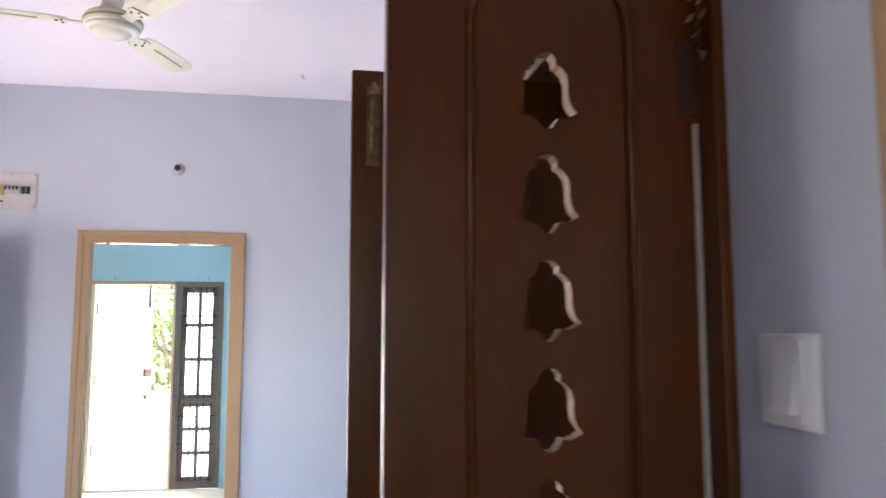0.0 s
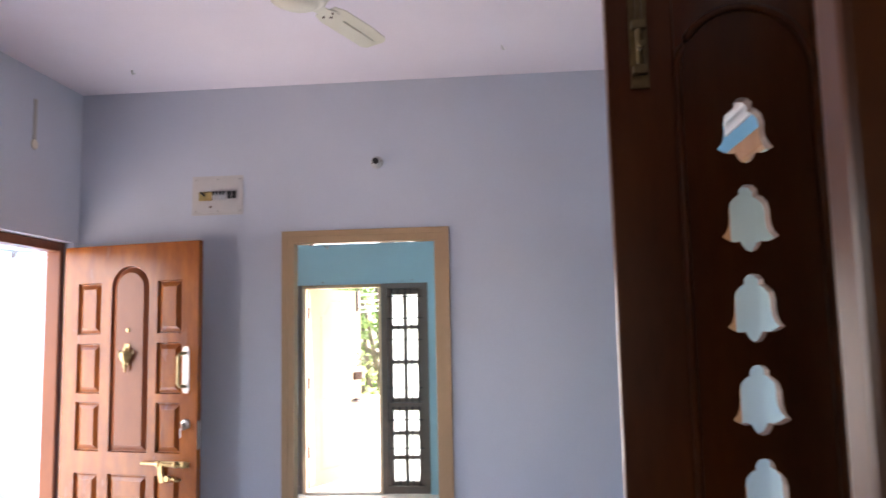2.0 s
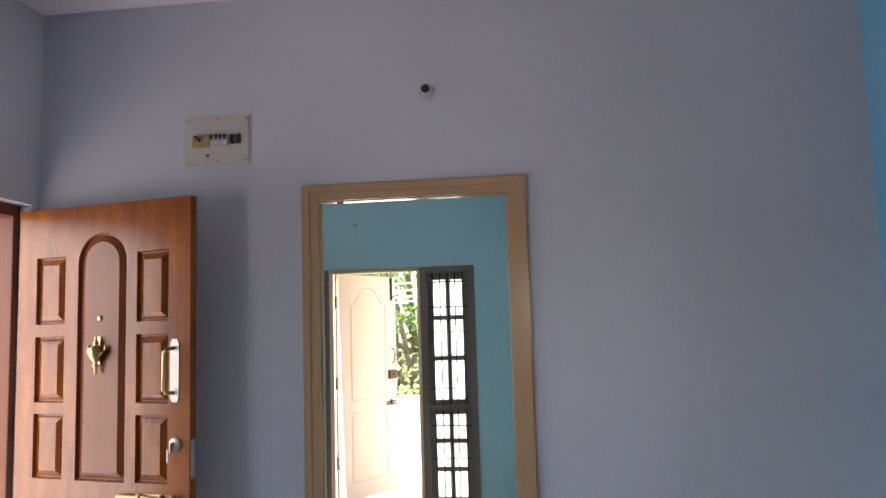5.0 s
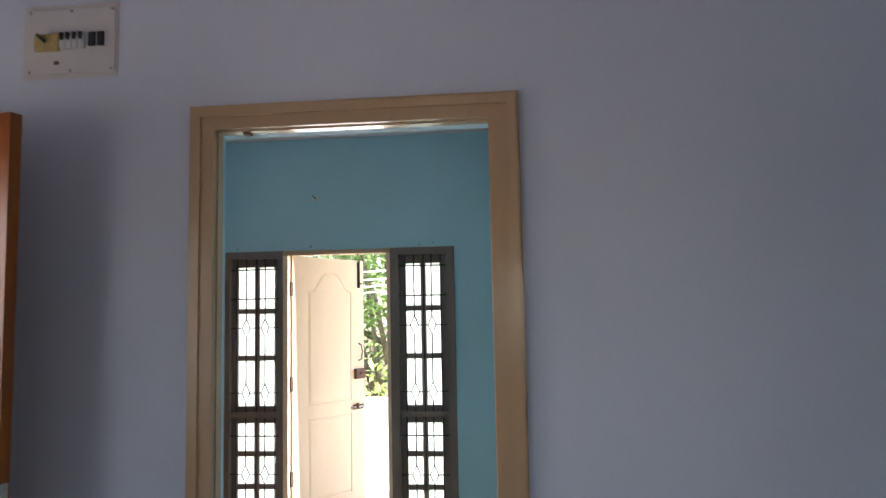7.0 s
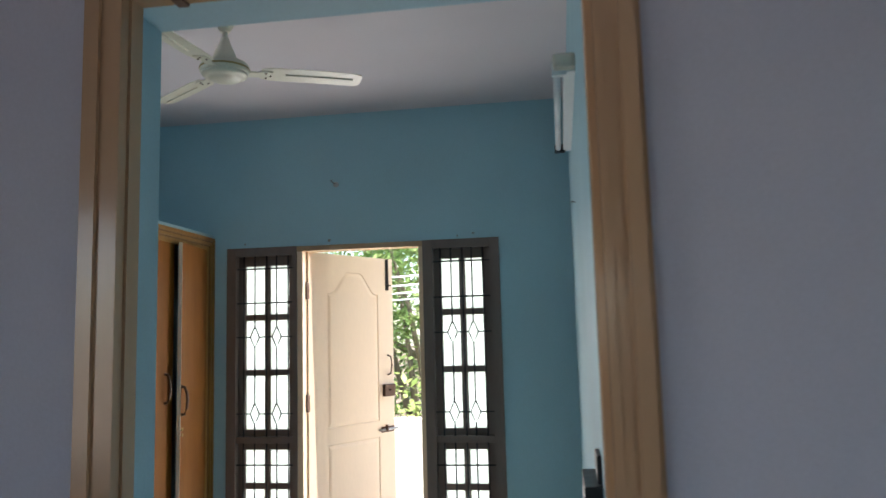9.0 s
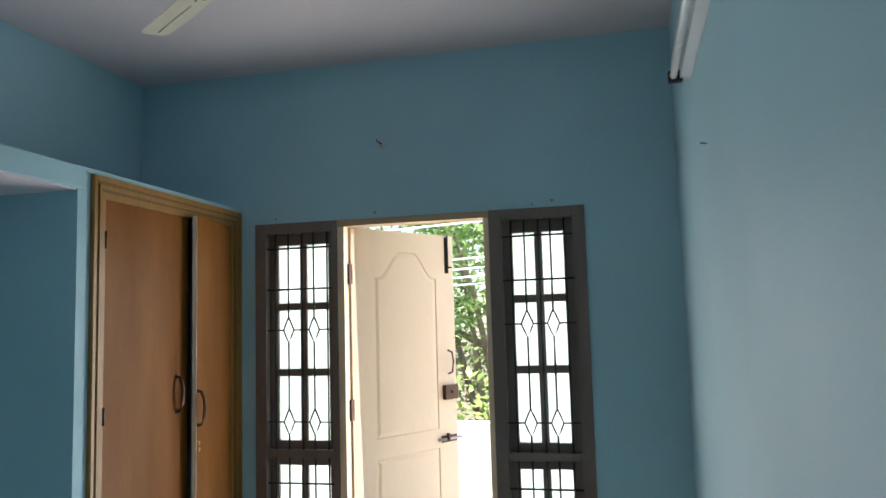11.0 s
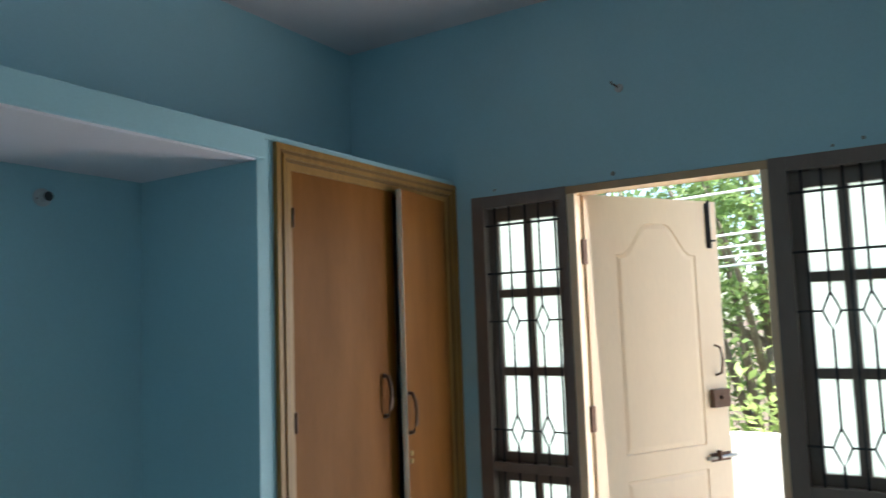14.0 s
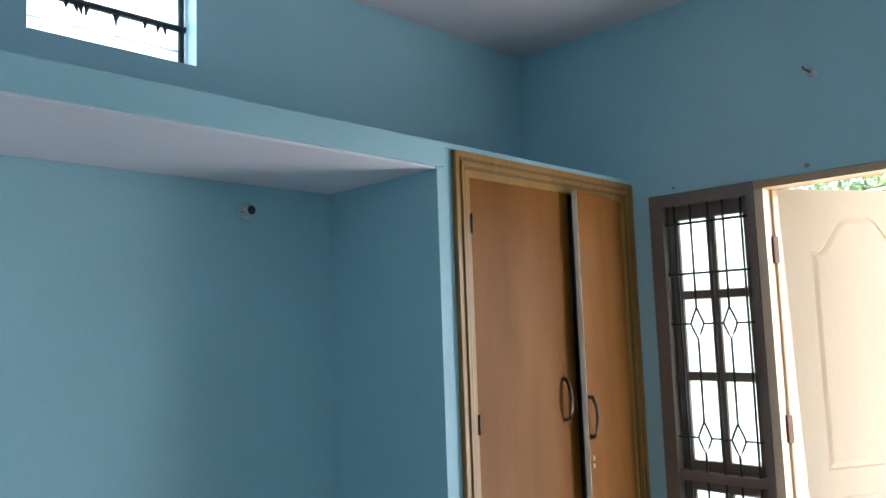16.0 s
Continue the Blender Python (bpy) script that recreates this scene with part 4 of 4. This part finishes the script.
# ---- bedroom: built-in cupboard ----
cup = thing("built_in_cupboard", pose(0, 0, 0), "tan laminate two-door built-in cupboard with yellow moulded frame", "cupboard")
CY0, CY1, CT = 7.037, YB - 0.004, 2.134
xf = LOFT + 0.002
part("carcass", box((BXW + 0.01, CY0 + 0.02, FLOOR), (BXW + 0.03, CY1 - 0.02, CT - 0.02)), LAMINATE, cup)
part("carcass_top", box((BXW + 0.03, CY0 + 0.02, CT - 0.03), (LOFT - 0.05, CY1 - 0.02, CT - 0.01)), LAMINATE, cup)
# sunk steps between the raised ones carry the painted groove shade
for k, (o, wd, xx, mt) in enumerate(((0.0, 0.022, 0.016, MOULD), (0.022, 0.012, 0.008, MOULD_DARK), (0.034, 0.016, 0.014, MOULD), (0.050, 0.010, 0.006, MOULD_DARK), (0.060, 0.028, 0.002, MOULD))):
    ya, yb, zt = CY0 + o, CY1 - o, CT - o
    pts = [(ya, FLOOR), (ya, zt), (yb, zt), (yb, FLOOR), (yb - wd, FLOOR), (yb - wd, zt - wd), (ya + wd, zt - wd), (ya + wd, FLOOR)]
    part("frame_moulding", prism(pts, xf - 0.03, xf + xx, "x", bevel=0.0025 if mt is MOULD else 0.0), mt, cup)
d1 = part("cupboard_door", box((xf - 0.024, CY0 + 0.09, 0.03), (xf - 0.004, 7.730, CT - 0.084), 0.002), LAMINATE, cup)
bm = box((-0.010, -0.425, 0.03), (0.010, 0, CT - 0.084), 0.002)
d2 = part("cupboard_door", bm, LAMINATE, cup, "door standing slightly ajar")
d2.matrix_local = pose(xf - 0.010, CY1 - 0.09, 0, 0, 0, 7.5)
part("door_edge", box((-0.011, -0.428, 0.03), (0.011, -0.4255, CT - 0.084), 0.0005), IVORY, d2, "pale raw door edge")


def bow_handle(parent, x, y, z, lean=0):
    part("handle", tube([(x, y, z + 0.080), (x + 0.016, y, z + 0.078), (x + 0.030, y, z + 0.045), (x + 0.034, y, z), (x + 0.030, y, z - 0.045), (x + 0.016, y, z - 0.078), (x, y, z - 0.080)], 0.0082, 10), BRONZE, parent, "dark bronze bow handle")
    for s in (-1, 1):
        part("handle_rose", lathe([(0.011, 0), (0.010, 0.004)], (x, y, z + 0.080 * s), 12, "x"), BRONZE, parent)


bow_handle(d1, xf - 0.004, 7.642, 1.203)
bow_handle(d2, 0.010, -0.405, 1.128)
for z in (0.955, 0.985):
    part("cam_lock", lathe([(0.011, 0), (0.010, 0.005)], (0.010, -0.400, z - 0.02), 12, "x"), BRASS, d2)
for z in (0.40, 1.163, 1.877):
    part("hinge", tube([(xf + 0.002, CY0 + 0.089, z - 0.035), (xf + 0.002, CY0 + 0.089, z + 0.035)], 0.006, 8), BRONZE, cup)

# alcove and east wall fittings
bulb_holder(pose(BXW, 6.577, 1.957, 0, 0, 90) @ Matrix.Scale(0.78, 4), "white empty bulb holder on the blue alcove wall")
tl = thing("tube_light", pose(BXE, 0, 0), "white tube light batten on the blue wall", "tube light")
part("batten", box((-0.040, 6.08, 2.335), (0, 7.215, 2.385), 0.004), WHITEPL, tl)
part("tube", tube([(-0.062, 6.10, 2.345), (-0.062, 7.185, 2.345)], 0.013, 12), TUBE, tl, "unlit white tube")
for y, mat in ((6.09, WHITEPL), (7.20, BLACKPL)):
    part("end_holder", box((-0.080, y - 0.012, 2.325), (-0.030, y + 0.012, 2.365), 0.003), mat, tl)
part("ballast", box((-0.075, 6.045, 2.340), (0, 6.13, 2.392), 0.012), IVORY, tl)
nail = thing("wall_nail", pose(BXE, 6.85, 2.02), "small dark nail in the blue wall", "nail")
part("shank", tube([(0, 0, 0), (-0.016, 0.003, 0.004)], 0.0022, 6), RUST, nail)
part("head", lathe([(0.004, -0.018), (0.004, -0.015)], (0, 0.003, 0.004), 8, "x"), RUST, nail)
sb = thing("wall_switchboard", pose(BXE, 5.62, 1.03), "black switchboard on the blue bedroom wall", "switchboard")
part("box", box((-0.045, -0.13, -0.09), (0, 0.13, 0.06), 0.004), BLACKPL, sb)
part("rear_plate", box((-0.012, -0.10, 0.06), (0, 0.02, 0.13), 0.003), BLACKPL, sb)

vent = thing("vent_1", pose(0, 0, 0), "high louvre vent with paint-smeared iron bars", "vent", kind="structure")
part("vent_frame", tube([(BXW - 0.09, 6.37, 2.47), (BXW - 0.09, 6.37, 2.83)], 0.012, 8), IRON, vent)
part("vent_frame", tube([(BXW - 0.09, 5.845, 2.47), (BXW - 0.09, 5.845, 2.83)], 0.012, 8), IRON, vent)
for z in (2.625, 2.76):
    part("vent_bar", tube([(BXW - 0.09, 5.83, z), (BXW - 0.09, 6.385, z)], 0.013, 8), IRON, vent)
part("louvre_glass_edge", box((BXW - 0.105, 5.85, 2.538), (BXW - 0.085, 6.37, 2.541)), STEEL, vent)
rng = random.Random(9)
for k in range(14):
    y = 6.37 - (0.0 if k < 5 else rng.uniform(0.02, 0.45))
    z = rng.uniform(2.51, 2.62) if k < 5 else 2.615
    L = rng.uniform(0.02, 0.05)
    part("paint_drip", tube([(BXW - 0.085, y, z), (BXW - 0.083, y + rng.uniform(-0.006, 0.006), z - L)], 0.006, 6, radii=[0.010, 0.002]), IRON, vent)

# ---- outside ----
slab("ground", (-400, -400, -3.6), (400, 400, -3.4), EARTH, "dry brown earth reaching the horizon", "ground")
slab("balcony_floor", (-4.2, YB + 0.2, FLOOR - 0.17), (1.2, 9.85, FLOOR), TILE, "pale tiled balcony floor", "floor")
slab("balcony_parapet", (-4.2, 9.70, FLOOR), (1.2, 9.85, 0.80), OUTWALL, "white plastered balcony parapet", "parapet", 0.01)
# out of view; added so no sun patch falls on the open balcony leaf
slab("sunshade", (-3.2, YB + 0.2, 2.24), (-0.3, 8.93, 2.32), OUTWALL, "unseen white slab added to keep sun off the balcony door", "sunshade", 0.005)
slab("landing_floor", (-5.2, 3.0, FLOOR - 0.17), (XW - 0.25, 5.6, FLOOR), TILE, "pale tiled entrance landing", "floor")
# added to fill the entrance with white glare and bounce sun indoors
slab("landing_glare_backdrop", (-5.4, 2.0, FLOOR), (-5.2, 12.0, 3.6), OUTWALL, "added white backdrop standing in for outdoor glare at the entrance", "wall", 0.01)
# unseen blocker, added to stop sun entering beside the south fill lamp
slab("sun_block_south", (-1.2, -2.85, 2.16), (0.9, -2.2, 2.24), OUTWALL, "unseen white slab added to keep sun out of the south opening", "sunshade", 0.005)
slab("building_base", (-3.56, -2.2, -3.4), (2.6, 8.42, FLOOR - 0.2), OUTWALL, "white plastered lower storey", "building")


def tree(x, y, height, spread, leaves, mat, seed, label, low=0.35, size=0.11):
    rng = random.Random(seed)
    t = thing("tree", pose(x, y, -3.4), label, "tree", group="garden trees")
    bm = bmesh.new()
    top = height * 0.62
    trunk = [(0.12 * math.sin(k * 1.3 + seed), 0.12 * math.cos(k * 1.7 + seed), top * k / 6) for k in range(7)]
    add_tube(bm, trunk, 0.1, 10, [0.17 - 0.018 * k for k in range(7)])
    tips = []
    for k in range(16):
        a, h = rng.uniform(0, 6.283), rng.uniform(low, 1.0)
        base = Vector(trunk[min(6, max(1, int(h * 6)))])
        end = Vector((math.cos(a) * spread * rng.uniform(0.5, 1), math.sin(a) * spread * rng.uniform(0.5, 1), height * (low + (1 - low) * rng.uniform(0.05, 0.98))))
        mid = (base + end) / 2 + Vector((0, 0, 0.35))
        add_tube(bm, [base, mid, end], 0.03, 6, [0.06, 0.035, 0.012])
        tips += [end, mid * 0.4 + end * 0.6, mid]
    part("trunk", bm, BARK, t)
    verts, faces = [], []
    for c in tips:
        clump = rng.uniform(0.45, 0.95)
        for _ in range(leaves // len(tips)):
            d = Vector((rng.gauss(0, 1), rng.gauss(0, 1), rng.gauss(0, 0.7))) * clump * 0.55
            p = c + d
            s = size * rng.uniform(0.6, 1.4)
            u = Vector((rng.gauss(0, 1), rng.gauss(0, 1), rng.gauss(0, 0.6) - 0.3)).normalized()
            v = u.cross(Vector((rng.gauss(0, 0.5), rng.gauss(0, 0.5), 1))).normalized()
            n = len(verts)
            verts += [p, p + u * s * 0.5 + v * s * 0.24, p + u * s, p + u * s * 0.5 - v * s * 0.24]
            faces.append((n, n + 1, n + 2, n + 3))
    me = bpy.data.meshes.new("crown")
    me.from_pydata(verts, [], faces)
    me.materials.append(mat)
    ob = new("crown", me)
    ob.parent = t
    return t


tree(-2.6, 15.2, 8.6, 2.6, 15000, LEAF_DARK, 2, "tall dark-leaved garden tree with feathery crown", 0.30)
tree(-5.0, 16.5, 9.2, 2.8, 15000, LEAF_DARK, 5, "tall dark-leaved garden tree beside the wires", 0.30)
tree(-0.2, 16.2, 9.4, 2.7, 15000, LEAF_DARK, 8, "tall spreading garden tree behind the balcony", 0.30)
tree(-2.9, 12.4, 4.35, 1.15, 3600, LEAF_LIGHT, 11, "low bright yellow-green shrub tree by the balcony", 0.55, 0.12)
tree(-1.3, 12.9, 4.4, 1.1, 3600, LEAF_LIGHT, 14, "low bright yellow-green shrub tree by the parapet", 0.55, 0.12)
tree(-7.5, 17.5, 8.6, 2.8, 9000, LEAF_DARK, 17, "dark-leaved garden tree at the plot's edge", 0.30)
for k, (z, sag, y) in enumerate(((2.52, 0.05, 11.6), (2.16, 0.04, 11.6), (2.08, 0.05, 11.7), (1.98, 0.04, 11.6), (1.94, 0.06, 11.8))):
    c = thing("overhead_cable", pose(0, 0, 0), "pale overhead cable in front of the trees", "cable", group="overhead cables")
    part("cable", tube([(-14 + 2.0 * i, y, z + 0.045 * (-14 + 2.0 * i + 2) - sag * math.sin(math.pi * i / 12)) for i in range(13)], 0.011, 6), CABLE, c)

# ---- floor tiles ----


def tile_floor(parent, x0, x1, y0, y1, s, z):
    me = None
    ny, nx = int((y1 - y0) / s), int((x1 - x0) / s)
    bm = box((-s / 2 + 0.0015, -s / 2 + 0.0015, 0), (s / 2 - 0.0015, s / 2 - 0.0015, 0.004), 0.0)
    me = bpy.data.meshes.new("tile")
    bm.to_mesh(me)
    bm.free()
    me.materials.append(TILE)
    for i in range(nx):
        for j in range(ny):
            t = new("tile", me)
            t.location = (x0 + (i + 0.5) * s, y0 + (j + 0.5) * s, z)
            t.parent = parent


tile_floor(bpy.data.objects["floor_bedroom"], -2.70, BXE - 0.001, YN + 0.16, YB, 0.40, FLOOR)
